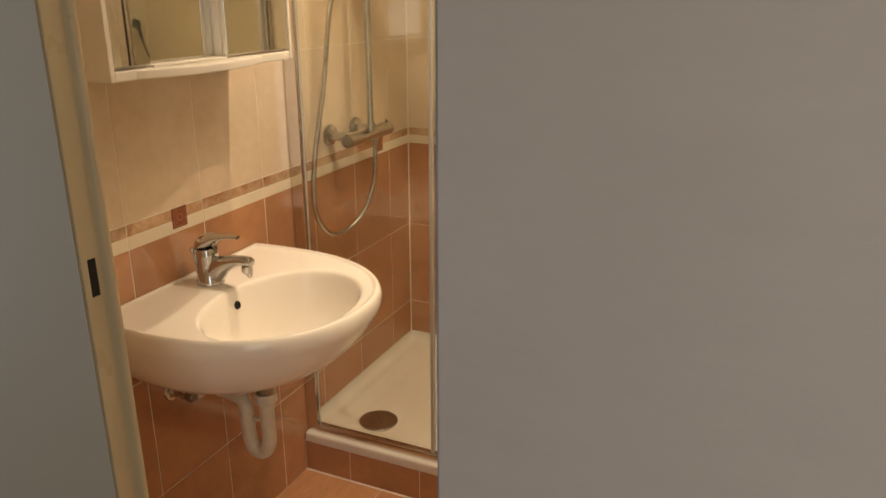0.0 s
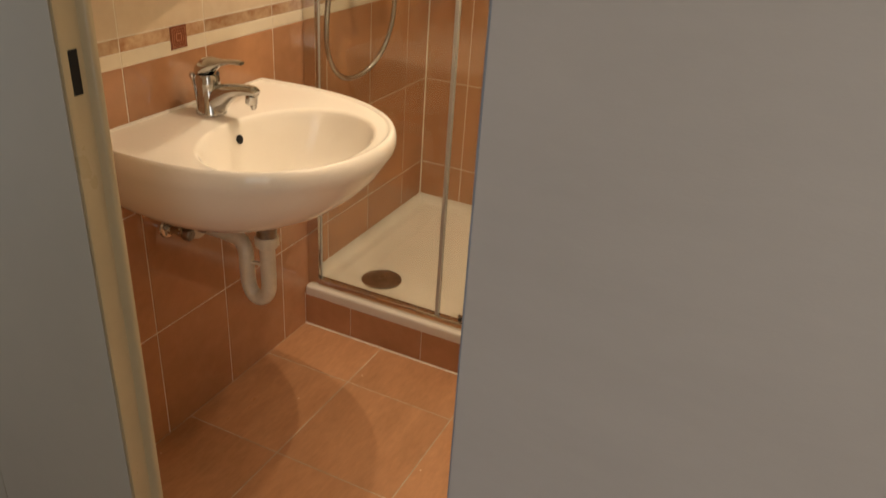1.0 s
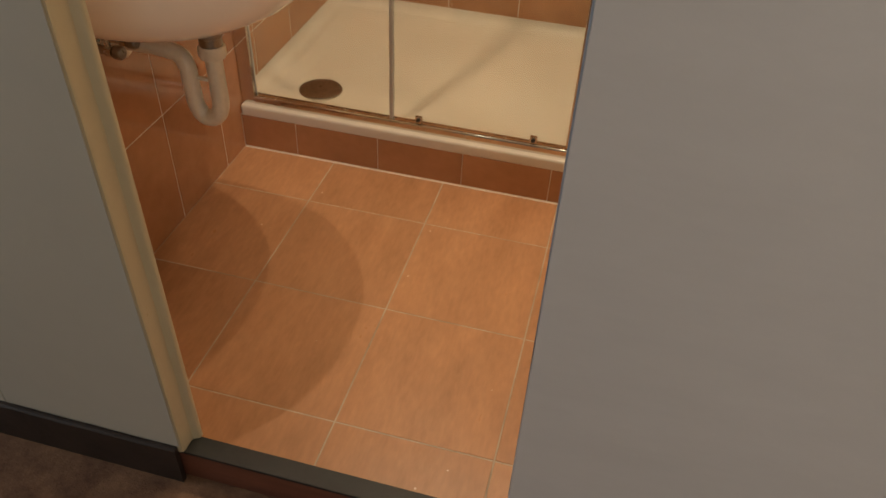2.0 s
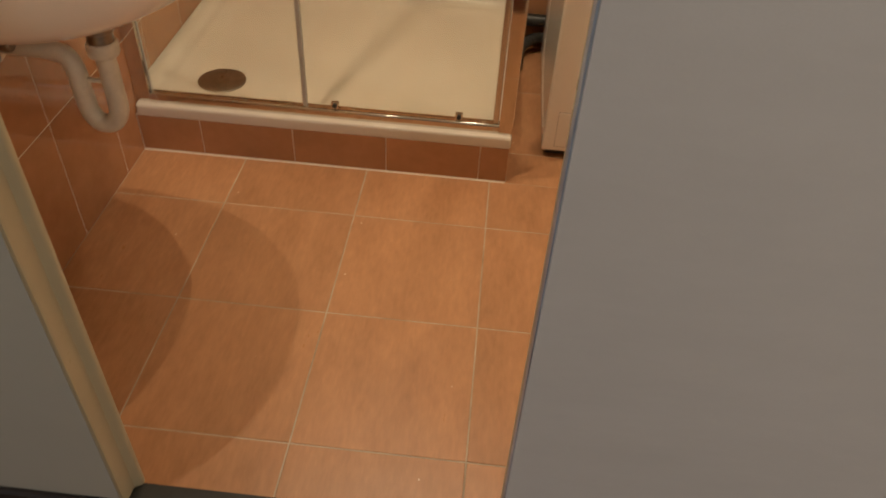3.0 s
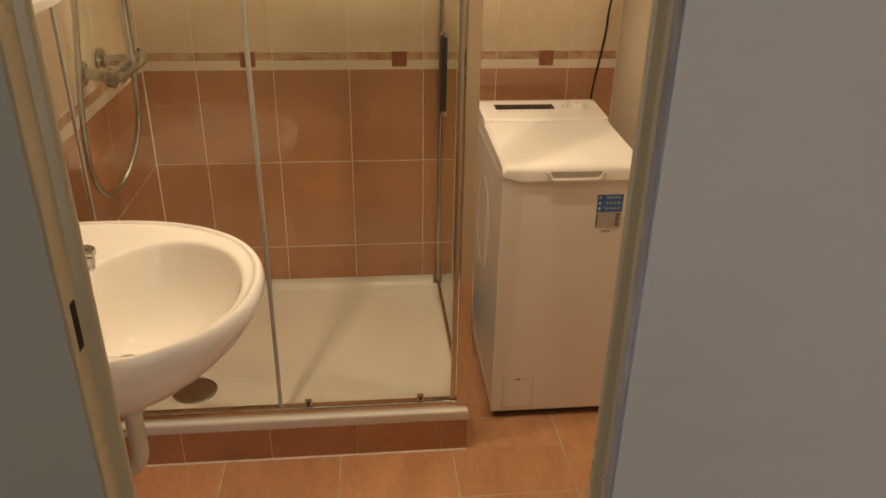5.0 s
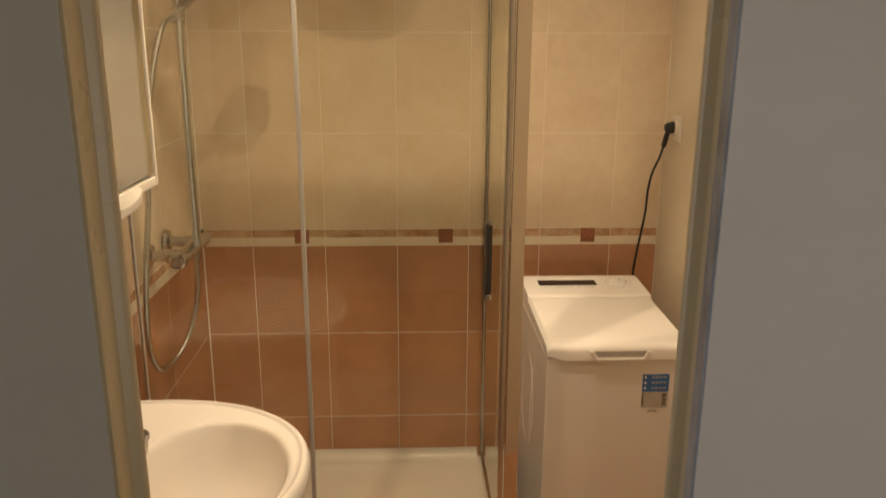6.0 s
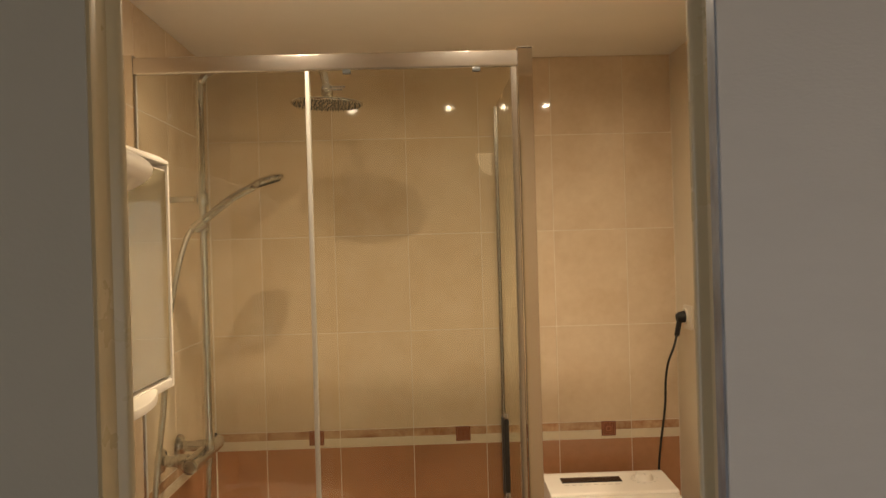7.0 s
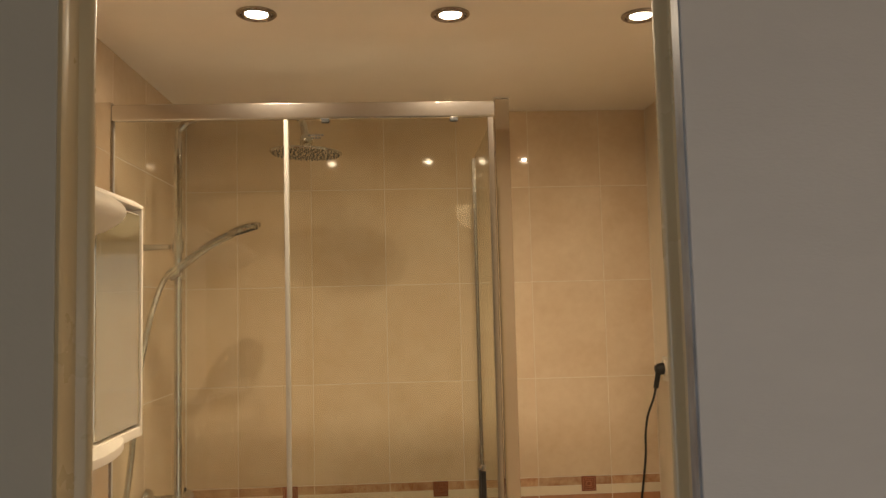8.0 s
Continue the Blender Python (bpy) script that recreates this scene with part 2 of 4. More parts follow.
def smooth_path(points, steps=8):
    pts = [Vector(p) for p in points]
    out = []
    for i in range(len(pts) - 1):
        p0, p1, p2, p3 = pts[max(i - 1, 0)], pts[i], pts[i + 1], pts[min(i + 2, len(pts) - 1)]
        for s in range(steps):
            t = s / steps
            out.append(0.5 * ((2 * p1) + (p2 - p0) * t + (2 * p0 - 5 * p1 + 4 * p2 - p3) * t * t + (3 * p1 - p0 - 3 * p2 + p3) * t ** 3))
    out.append(pts[-1])
    return out


def tube(points, radius, seg=12, bm=None, steps=8, ridge=0.0):
    path = smooth_path(points, steps) if steps else [Vector(p) for p in points]
    rings, side = [], None
    for i, p in enumerate(path):
        d = (path[min(i + 1, len(path) - 1)] - path[max(i - 1, 0)]).normalized()
        if side is None:
            side = d.orthogonal().normalized()
        side = (side - d * side.dot(d)).normalized()
        up = d.cross(side)
        r = radius * (1 + (ridge if i % 2 else 0))
        rings.append([p + side * (r * math.cos(2 * math.pi * k / seg)) + up * (r * math.sin(2 * math.pi * k / seg)) for k in range(seg)])
    return loft(rings, bm)


def turn(at, direction):
    return Matrix.Translation(at) @ Vector(direction).to_track_quat("Z", "Y").to_matrix().to_4x4()


# ---------------------------------------------------------------- the shell
BACK, RIGHT, FRONT = 0.80, 1.598, -1.0335
HALLF = -1.072


def wall(name, bm, material, label):
    return solid(name, bm, material, label, "wall", "structure", smooth=False)


wall_west = wall("wall_west", box(-0.13, -0.0007, FRONT - 0.0, BACK + 0.13, -0.1, CEIL + 0.2), M_GROUT,
                 "bathroom wall tiled terracotta below and cream above a border")
wall_north = wall("wall_north", box(-0.0015, RIGHT, BACK + 0.0007, BACK + 0.13, -0.1, CEIL + 0.2), M_GROUT,
                  "back wall tiled terracotta below and cream above a border")
wall("wall_east", box(RIGHT, RIGHT + 0.12, FRONT, BACK + 0.13, -0.1, CEIL + 0.2), M_PLASTER, "plain cream painted wall beside the washing machine")

bm = box(-0.13, 0.372, HALLF + 0.002, FRONT, -0.1, 2.6)
box(1.068, RIGHT + 0.12, HALLF + 0.002, FRONT, -0.1, 2.6, bm=bm)
box(0.372, 1.068, HALLF + 0.002, FRONT, 2.03, 2.6, bm=bm)
wall("wall_south", bm, M_PLASTER, "thin partition with the bathroom doorway")
solid("ceiling", box(-0.0015, RIGHT, FRONT, BACK, CEIL, CEIL + 0.1), M_CEIL, "smooth cream bathroom ceiling with recessed spots", "ceiling", "structure",
      smooth=False)
floor = solid("floor", box(-0.0015, RIGHT, -1.036, BACK, -0.12, -0.0008), M_GROUT_FLOOR, "terracotta tiled bathroom floor with tan joints", "floor", "structure",
              smooth=False)

# hall in front of the doorway
hall_floor = solid("hall_floor", box(-1.6, 2.6, -3.2, -1.036, -0.12, 0.0), M_CARPET, "worn brown carpet in the hall", "floor", "structure", smooth=False)
bm = box(-1.6, 0.0405, HALLF - 0.0082, HALLF + 0.002, 0.0, 2.5, r=0.0012, seg=1)
box(0.0425, 0.404, HALLF - 0.0082, HALLF - 0.0066, 0.1, 2.5, r=0.0005, seg=1, bm=bm)
box(0.0425, 0.3615, HALLF - 0.0066, HALLF + 0.002, 0.0, 2.5, bm=bm)
box(-1.6, -0.13, HALLF + 0.002, HALLF + 0.06, 0.0, 2.5, bm=bm)
wall("wall_hall_north", bm, M_HALL, "grey hall wall panels with a fine upright joint")
bm = box(1.075, 2.6, HALLF - 0.004, HALLF + 0.002, 0.0, 2.5)
box(0.366, 1.075, HALLF - 0.004, HALLF + 0.002, 2.08, 2.5, bm=bm)
box(1.72, 2.6, HALLF + 0.002, HALLF + 0.06, 0.0, 2.5, bm=bm)
wall("wall_hall_doorway", bm, M_HALL, "grey hall wall panels round the doorway")
# unseen sides added to close the hall, with gaps for the fill lamps
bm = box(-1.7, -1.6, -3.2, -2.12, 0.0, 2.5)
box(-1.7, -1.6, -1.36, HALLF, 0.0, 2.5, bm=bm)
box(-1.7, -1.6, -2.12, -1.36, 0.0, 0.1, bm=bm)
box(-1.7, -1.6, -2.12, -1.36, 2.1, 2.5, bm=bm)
wall("wall_hall_west", bm, M_HALL, "unseen grey end wall of the hall with a gap for an added fill lamp")
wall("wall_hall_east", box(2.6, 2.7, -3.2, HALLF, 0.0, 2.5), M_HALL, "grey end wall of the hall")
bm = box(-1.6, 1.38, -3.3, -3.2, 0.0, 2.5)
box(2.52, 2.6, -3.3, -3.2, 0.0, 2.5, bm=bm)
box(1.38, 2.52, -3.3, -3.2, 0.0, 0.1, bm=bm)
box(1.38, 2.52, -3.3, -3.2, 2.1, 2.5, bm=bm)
wall("wall_hall_south", bm, M_HALL, "unseen grey hall wall with a gap for an added fill lamp")
solid("hall_ceiling", box(-1.6, 2.6, -3.2, HALLF - 0.0, 2.5, 2.6), M_CEIL, "plain hall ceiling", "ceiling", "structure", smooth=False)

hl = thing("hall_lamp", "lit white glass globe lamp hanging in the hall", "lamp", at=(1.13, -2.2, 2.5))
part("globe", lathe([(0.03, 0.115), (0.07, 0.095), (0.105, 0.05), (0.115, 0.0), (0.105, -0.05), (0.07, -0.09), (0.02, -0.112)], pose(1.13, -2.2, 2.13), 28), glow_mat("lit globe", (1.0, 0.76, 0.40), 2.0), hl, "glowing white glass globe")
part("rod", lathe([(0.008, 0.0), (0.008, 0.26), (0.04, 0.262), (0.04, 0.2748)], pose(1.13, -2.2, 2.225), 16), M_RING, hl)

# skirting, uneven along its painted upper edge
bm = bmesh.new()
prev = None
for i in range(61):
    x = -1.6 + (0.4 + 1.6) * i / 60
    zt = 0.099 + 0.004 * noise.noise((x * 9, 0, 3)) + 0.002 * noise.noise((x * 40, 0, 8))
    cur = [bm.verts.new(c) for c in ((x, HALLF - 0.0083, 0), (x, HALLF - 0.019, 0), (x, HALLF - 0.019, zt - 0.004), (x, HALLF - 0.015, zt), (x, HALLF - 0.0083, zt))]
    if prev:
        for k in range(5):
            bm.faces.new((prev[k], prev[(k + 1) % 5], cur[(k + 1) % 5], cur[k]))
    else:
        bm.faces.new(cur)
    prev = cur
bm.faces.new(prev)
solid("baseboard", bm, M_SKIRT, "dark brown skirting with a ragged painted edge", "skirting", "structure")

# threshold
th = thing("threshold", "raised dark threshold between hall and bathroom", "threshold", kind="structure", at=(0.7, -1.055, 0))
part("board", box(0.372, 1.068, -1.074, -1.0362, 0.0, 0.072, r=0.003), M_THRESH_WOOD, th, "reddish brown painted board")
part("cover_strip", box(0.372, 1.068, -1.0755, -1.0345, 0.0722, 0.08, r=0.003), M_THRESH, th, "worn black cover strip")

# steel door frame: folded profile, mirrored on the hinge side
fr = thing("door_frame", "cream enamelled steel door frame of the bathroom", "door frame", kind="structure", at=(0.72, -1.03, 0))
PROFILE = [(0.362, -1.0785), (0.400, -1.0785), (0.4065, -1.0765), (0.4085, -1.071), (0.4085, -1.050), (0.410, -1.0455), (0.4145, -1.043),
           (0.4185, -1.041), (0.4215, -1.0385), (0.4223, -1.034), (0.4215, -1.0305), (0.418, -1.029), (0.362, -1.029),
           (0.362, -1.0325), (0.3735, -1.0325), (0.3735, -1.0735), (0.362, -1.0735)]
AXIS = 0.7201
part("strike_jamb", prism(PROFILE, "z", 0.081, 2.03), M_FRAME, fr)
part("hinge_jamb", prism([(2 * AXIS - 0.004 - x, y) for x, y in PROFILE], "z", 0.081, 2.03), M_FRAME, fr)
HEAD = [(y, 2.0 + (0.4223 - x)) for x, y in PROFILE]
part("head_jamb", prism(HEAD, "x", 0.3625, 1.0775), M_FRAME, fr)
# no cut in the jamb: a black plate paints the slot's dark inside
part("strike_slot", box(0.4079, 0.4089, -1.0675, -1.0525, 1.090, 1.150, r=0.0004, seg=1), M_BLACK, fr, "black plate painted as the shaded latch slot")

# open door leaf, folded back against the hall wall
dr = thing("door_1", "grey painted bathroom door standing wide open", "door", kind="structure", at=(1.3, -1.11, 0))
part("leaf", box(1.0335, 1.645, -1.1098, -1.0855, 0.085, 1.99, r=0.002), M_DOOR, dr)
part("face_panel", box(1.0075, 1.66, -1.132, -1.110, 0.075, 2.0, r=0.0018), M_DOOR, dr)
bm = bmesh.new()
rows_z = [0.075 + (2.0 - 0.075) * i / 40 for i in range(41)]
ring = []
for z in rows_z:
    w = 0.0008 + 0.0016 * max(0.0, 1 - ((z - 1.3) / 0.75) ** 2)
    ring.append([(1.0074, -1.1305, z), (1.0074 - w, -1.1300, z), (1.0074 - w, -1.1110, z), (1.0074, -1.1105, z)])
part("edge_band", loft(ring, bm), M_DOOR_EDGE, dr, "scuffed bluish metal edge band")


# ---------------------------------------------------------------- bathroom fittings
def shower_tray():
    t = thing("shower_tray", "white shower tray on a tiled plinth", "shower tray", at=(0.5, 0.4, 0))
    body = bmesh.new()
    x0, x1, y0, y1 = 0.002, 1.004, 0.0, 0.797
    k = 64

    def ring(inset, z, rad):
        pts = []
        ax, bx, ay, by = x0 + inset, x1 - inset, y0 + inset, y1 - inset
        for i in range(k):
            q, s = divmod(i, k // 4)
            a = math.radians(90 * q + 90 * s / (k // 4 - 1))
            cx = bx - rad if q in (0, 3) else ax + rad
            cy = by - rad if q in (0, 1) else ay + rad
            pts.append((cx + rad * math.cos(a), cy + rad * math.sin(a), z))
        return pts

    rings = [ring(0.0, 0.112, 0.008), ring(-0.0, 0.134, 0.008), ring(0.002, 0.140, 0.008), ring(0.006, 0.143, 0.010), ring(0.050, 0.143, 0.05),
             ring(0.060, 0.1415, 0.06), ring(0.085, 0.134, 0.10), ring(0.12, 0.1305, 0.14), ring(0.18, 0.1295, 0.16), ring(0.32, 0.1285, 0.06)]
    loft(rings, body)
    part("basin", body, M_ACRYL, t)
    cove = [(math.sin(a) * 0.035, (1 - math.cos(a)) * 0.034) for a in [math.pi / 2 * q / 8 for q in range(9)]]
    up = prism([(0.7975 - 0.036 + u, 0.1432 + v) for u, v in cove] + [(0.7975, 0.1772), (0.7975, 0.1432)], "x", 0.002, 0.968)
    prism([(0.0018 + 0.036 - u, 0.1432 + v) for u, v in cove] + [(0.0018, 0.1772), (0.0018, 0.1432)], "y", 0.064, 0.7975, bm=up)
    part("upstand", up, M_ACRYL, t, "white coved upstand along the walls")
    c = Matrix.Translation((0.183, 0.178, 0.1300))
    part("drain_cover", lathe([(0.066, 0.0), (0.066, 0.003), (0.060, 0.0062), (0.035, 0.0085), (0.0, 0.009)][:4] + [(0.001, 0.009)], c, 40), M_STEEL, t,
         "domed brushed steel drain cover")
    for i in range(4):
        a = 0.016 + 0.009 * i
        part("maker_print", box(a, a + 0.007, 0.176, 0.1785, 0.1428, 0.1434), M_STICK, t, smooth=False)
        part("maker_print", box(a + 0.001, a + 0.006, 0.182, 0.184, 0.1428, 0.1434), M_STICK, t, smooth=False)
    return t


shower_tray()


def shower_enclosure():
    e = thing("shower_enclosure", "corner shower enclosure with clear glass and polished aluminium profiles", "shower enclosure", at=(0.5, 0.05, 0.143))
    yf = 0.033
    part("wall_profile", box(0.001, 0.042, yf - 0.014, yf + 0.014, 0.1435, 2.124, r=0.002), M_ALU, e)
    part("corner_post", box(0.968, 1.004, yf - 0.018, yf + 0.02, 0.1435, 2.121, r=0.002), M_ALU, e)
    part("post_cap", box(0.9668, 1.0052, yf - 0.0192, yf + 0.0212, 2.1212, 2.1245, r=0.001), M_SATIN, e, "satin end cap")
    rail = [(yf - 0.0125, 2.083), (yf - 0.0125, 2.1160), (yf - 0.0122, 2.1164), (yf + 0.009, 2.094), (yf + 0.009, 2.083), (yf + 0.006, 2.079), (yf - 0.0105, 2.079)]
    tr = part("top_rail", prism(rail, "x", 0.0422, 0.9678), M_SATIN, e, "satin aluminium header rail")
    crest = [(yf - 0.0124, 2.1170), (yf - 0.0054, 2.1195), (yf + 0.009, 2.0965), (yf + 0.009, 2.0945)]
    part("rail_crest", prism(crest, "x", 0.0422, 0.9678), M_ALU, tr, "polished sloping top of the rail", smooth=False)
    arc = [(yf - 0.009 - 0.007 * math.cos(math.pi / 2 * q / 6), 0.161 + 0.007 * math.sin(math.pi / 2 * q / 6)) for q in range(7)]
    low = [(yf - 0.016, 0.1435)] + arc + [(yf + 0.010, 0.1685), (yf + 0.014, 0.164), (yf + 0.014, 0.1435)]
    part("bottom_rail", prism(low, "x", 0.0422, 0.9678), M_ALU, e)
    part("fixed_pane", box(0.0424, 0.462, yf + 0.002, yf + 0.007, 0.1692, 2.0788), M_GLASS, e, "clear fixed glass pane", smooth=False).visible_shadow = False
    part("sliding_pane", box(0.452, 0.957, yf - 0.008, yf - 0.003, 0.173, 2.0788), M_GLASS, e, "clear sliding glass pane", smooth=False).visible_shadow = False
    for i in range(5):
        part("glass_print", box(0.512 + 0.0075 * i, 0.518 + 0.0075 * i, yf - 0.0085, yf - 0.0079, 2.036, 2.040), M_PIPE, e, smooth=False)
    for i in range(3):
        part("glass_print", box(0.520 + 0.0075 * i, 0.526 + 0.0075 * i, yf - 0.0085, yf - 0.0079, 2.029, 2.033), M_PIPE, e, smooth=False)
    part("meeting_profile", box(0.4515, 0.4625, yf - 0.0095, yf + 0.0085, 0.1695, 2.0785, r=0.0025), M_SEAL, e, "milky plastic seal strip")
    part("wall_seal", box(0.0424, 0.0440, yf - 0.001, yf + 0.0085, 0.170, 2.078, r=0.0005), M_STICK, e, "grey rubber seal")
    part("closing_profile", box(0.951, 0.9662, yf - 0.012, yf + 0.002, 0.1735, 2.078, r=0.003), M_SATIN, e)
    for gx in (0.537, 0.862):
        g = part("lower_guide", box(gx - 0.010, gx + 0.010, yf - 0.0125, yf + 0.0005, 0.1693, 0.190, r=0.002), M_CHROME, e)
        part("guide_wheel", lathe([(0.006, 0), (0.006, 0.004)], turn((gx, yf - 0.0128, 0.181), (0, -1, 0)), 14), M_RUBBER, g)
    for gx in (0.553, 0.868):
        part("upper_guide", box(gx - 0.010, gx + 0.010, yf - 0.0125, yf + 0.0005, 2.068, 2.0788, r=0.002), M_PIPE, e, "dark roller block")
    h = part("handle", box(0.9085, 0.9205, yf - 0.040, yf - 0.030, 1.050, 1.225, r=0.003, seg=3), M_PIPE, e, "slim dark pull handle with chrome ends")
    for hz in (1.035, 1.2252):
        part("handle_end", box(0.9080, 0.9210, yf - 0.0405, yf - 0.0295, hz, hz + 0.0148, r=0.003, seg=3), M_CHROME, h, "chrome end")
    part("grip", box(0.9045, 0.9083, yf - 0.038, yf - 0.012, 1.045, 1.230, r=0.001), M_INK, h, "dark inner grip")
    for hz in (1.047, 1.228):
        part("handle_post", lathe([(0.005, 0), (0.005, 0.022)], turn((0.9145, yf - 0.008, hz), (0, -1, 0)), 14), M_CHROME, h)
    # return panel towards the back wall
    part("return_pane", box(0.984, 0.989, yf + 0.0215, 0.7795, 0.168, 2.118), M_GLASS, e, "clear glass side pane", smooth=False).visible_shadow = False
    part("return_profile", box(0.978, 0.995, 0.772, 0.797, 0.1435, 2.120, r=0.002), M_SATIN, e)
    part("return_rail", box(0.978, 0.995, yf + 0.021, 0.7715, 0.1435, 0.1678, r=0.002), M_ALU, e)
    part("return_seal", box(0.9835, 0.9895, 0.7635, 0.7715, 0.169, 2.118, r=0.001), M_SEAL, e)
    part("rivet", lathe([(0.003, 0), (0.0022, 0.002)], turn((0.9679, yf - 0.006, 1.99), (-1, 0, 0)), 12), M_CHROME, e)
    part("rivet", lathe([(0.003, 0), (0.0022, 0.002)], turn((0.9679, yf - 0.006, 1.12), (-1, 0, 0)), 12), M_CHROME, e)
    return e


shower_enclosure()


def shower_set():
    s = thing("shower_column", "chrome shower column with rain head, hand shower and thermostat mixer", "shower", at=(0.11, 0.305, 1.085))
    bx, by = 0.120, 0.300
    mx = part("mixer_body", lathe([(0.012, 0.0), (0.0215, 0.002), (0.0225, 0.012), (0.0225, 0.052), (0.0212, 0.054), (0.0212, 0.058), (0.0215, 0.060), (0.0215, 0.215),
                                   (0.0212, 0.217), (0.0212, 0.221), (0.0225, 0.223), (0.0225, 0.268), (0.021, 0.276), (0.012, 0.278)],
                                  turn((0.098, 0.185, 1.085), (0, 1, 0)), 32), M_CHROME, s)
    part("knob_stop", lathe([(0.004, 0), (0.0035, 0.006)], turn((0.098, 0.446, 1.1075), (0, 0, 1)), 12), M_RUBBER, mx)
    part("end_cap", lathe([(0.016, 0), (0.016, 0.0015), (0.010, 0.003)], turn((0.098, 0.1849, 1.085), (0, -1, 0)), 24), M_STEEL, mx)
    for fy in (0.238, 0.398):
        part("wall_flange", lathe([(0.034, 0.0), (0.034, 0.006), (0.030, 0.014), (0.018, 0.018), (0.0155, 0.020), (0.0155, 0.052), (0.019, 0.054), (0.019, 0.078)],
                                  turn((0.0015, fy, 1.090), (1, 0, -0.04)), 28), M_CHROME, s)
    part("riser", tube([(bx, by, 1.10), (bx, by, 1.40), (bx, by, 1.8), (bx, by, 2.09), (bx + 0.006, by, 2.120), (bx + 0.028, by, 2.144), (bx + 0.075, by, 2.159),
                        (bx + 0.15, by, 2.168), (bx + 0.26, by + 0.018, 2.168), (bx + 0.325, by + 0.027, 2.158), (bx + 0.340, by + 0.029, 2.137), (bx + 0.346, by + 0.030, 2.104)], 0.0105, 16), M_CHROME, s)
    part("riser_nut", lathe([(0.014, 0), (0.0165, 0.003), (0.0165, 0.020), (0.013, 0.026)], turn((bx, by, 1.102), (0, 0, 1)), 20), M_CHROME, s)
    hd = part("rain_head", lathe([(0.012, 0.052), (0.017, 0.045), (0.018, 0.030), (0.016, 0.018), (0.030, 0.012), (0.075, 0.007), (0.100, 0.003), (0.102, 0.0), (0.098, -0.004), (0.001, -0.004)],
                                 turn((bx + 0.347, by + 0.030, 2.056), (0.03, -0.02, 1)), 48), M_CHROME, s)
    nz = bmesh.new()
    for ringr, cnt in ((0.02, 8), (0.035, 14), (0.05, 20), (0.065, 26), (0.08, 32), (0.092, 36)):
        for i in range(cnt):
            a = 2 * math.pi * i / cnt
            lathe([(0.0021, 0.0), (0.0016, -0.003)], turn((bx + 0.347, by + 0.030, 2.056), (0.03, -0.02, 1)) @ Matrix.Translation((ringr * math.cos(a), ringr * math.sin(a), -0.0042)), 6, nz)
    part("nozzles", nz, M_PIPE, hd, "dark rubber nozzles", smooth=False)
    # wall bracket and slider
    part("bracket", lathe([(0.024, 0), (0.024, 0.006), (0.019, 0.012), (0.009, 0.014), (0.008, 0.095)], turn((0.0015, by + 0.012, 1.795), (1, -0.1, 0)), 22), M_CHROME, s)
    part("bracket_collar", lathe([(0.0135, -0.018), (0.016, -0.015), (0.016, 0.015), (0.0135, 0.018)], turn((bx, by, 1.795), (0, 0, 1)), 20), M_CHROME, s)
    sl = part("slider", lathe([(0.013, -0.020), (0.017, -0.016), (0.017, 0.016), (0.013, 0.020)], turn((bx, by, 1.722), (0, 0, 1)), 20), M_CHROME, s)
    part("cradle", lathe([(0.015, -0.018), (0.0165, 0.0), (0.0165, 0.018)], turn((bx - 0.002, by - 0.026, 1.722), (0.85, -0.05, 0.52)), 18), M_CHROME, sl)
    hs = part("hand_shower", tube([(0.100, 0.272, 1.712), (0.130, 0.278, 1.735), (0.168, 0.296, 1.770), (0.208, 0.316, 1.802), (0.254, 0.337, 1.829)], 0.0115, 16), M_CHROME, s)
    hm = turn((0.287, 0.350, 1.846), (-0.30, -0.12, 1))
    part("spray_head", lathe([(0.010, 0.012), (0.035, 0.010), (0.049, 0.004), (0.051, -0.002), (0.048, -0.008), (0.001, -0.009)], hm, 32), M_CHROME, hs)
    nz = bmesh.new()
    for ringr, cnt in ((0.012, 6), (0.024, 12), (0.036, 18)):
        for i in range(cnt):
            a = 2 * math.pi * i / cnt
            lathe([(0.0026, 0.0), (0.002, -0.0035)], hm @ Matrix.Translation((ringr * math.cos(a), ringr * math.sin(a), -0.0088)), 6, nz)
    part("spray_nozzles", nz, M_PIPE, hs, smooth=False)
    part("hose", tube([(0.100, 0.362, 1.066), (0.099, 0.362, 1.02), (0.092, 0.358, 0.92), (0.070, 0.325, 0.825), (0.046, 0.25, 0.776), (0.038, 0.150, 0.795),
                       (0.040, 0.082, 0.89), (0.043, 0.092, 1.05), (0.048, 0.150, 1.25), (0.053, 0.190, 1.45), (0.068, 0.230, 1.60), (0.085, 0.262, 1.685),
                       (0.098, 0.272, 1.711)], 0.0075, 12, steps=26, ridge=0.06), M_HOSE, s)
    part("hose_nut", lathe([(0.009, 0), (0.0115, 0.004), (0.0115, 0.018), (0.010, 0.022)], turn((0.100, 0.362, 1.045), (0, 0, 1)), 16), M_CHROME, s)
    return s


shower_set()

# ---- washbasin
BY = -0.455


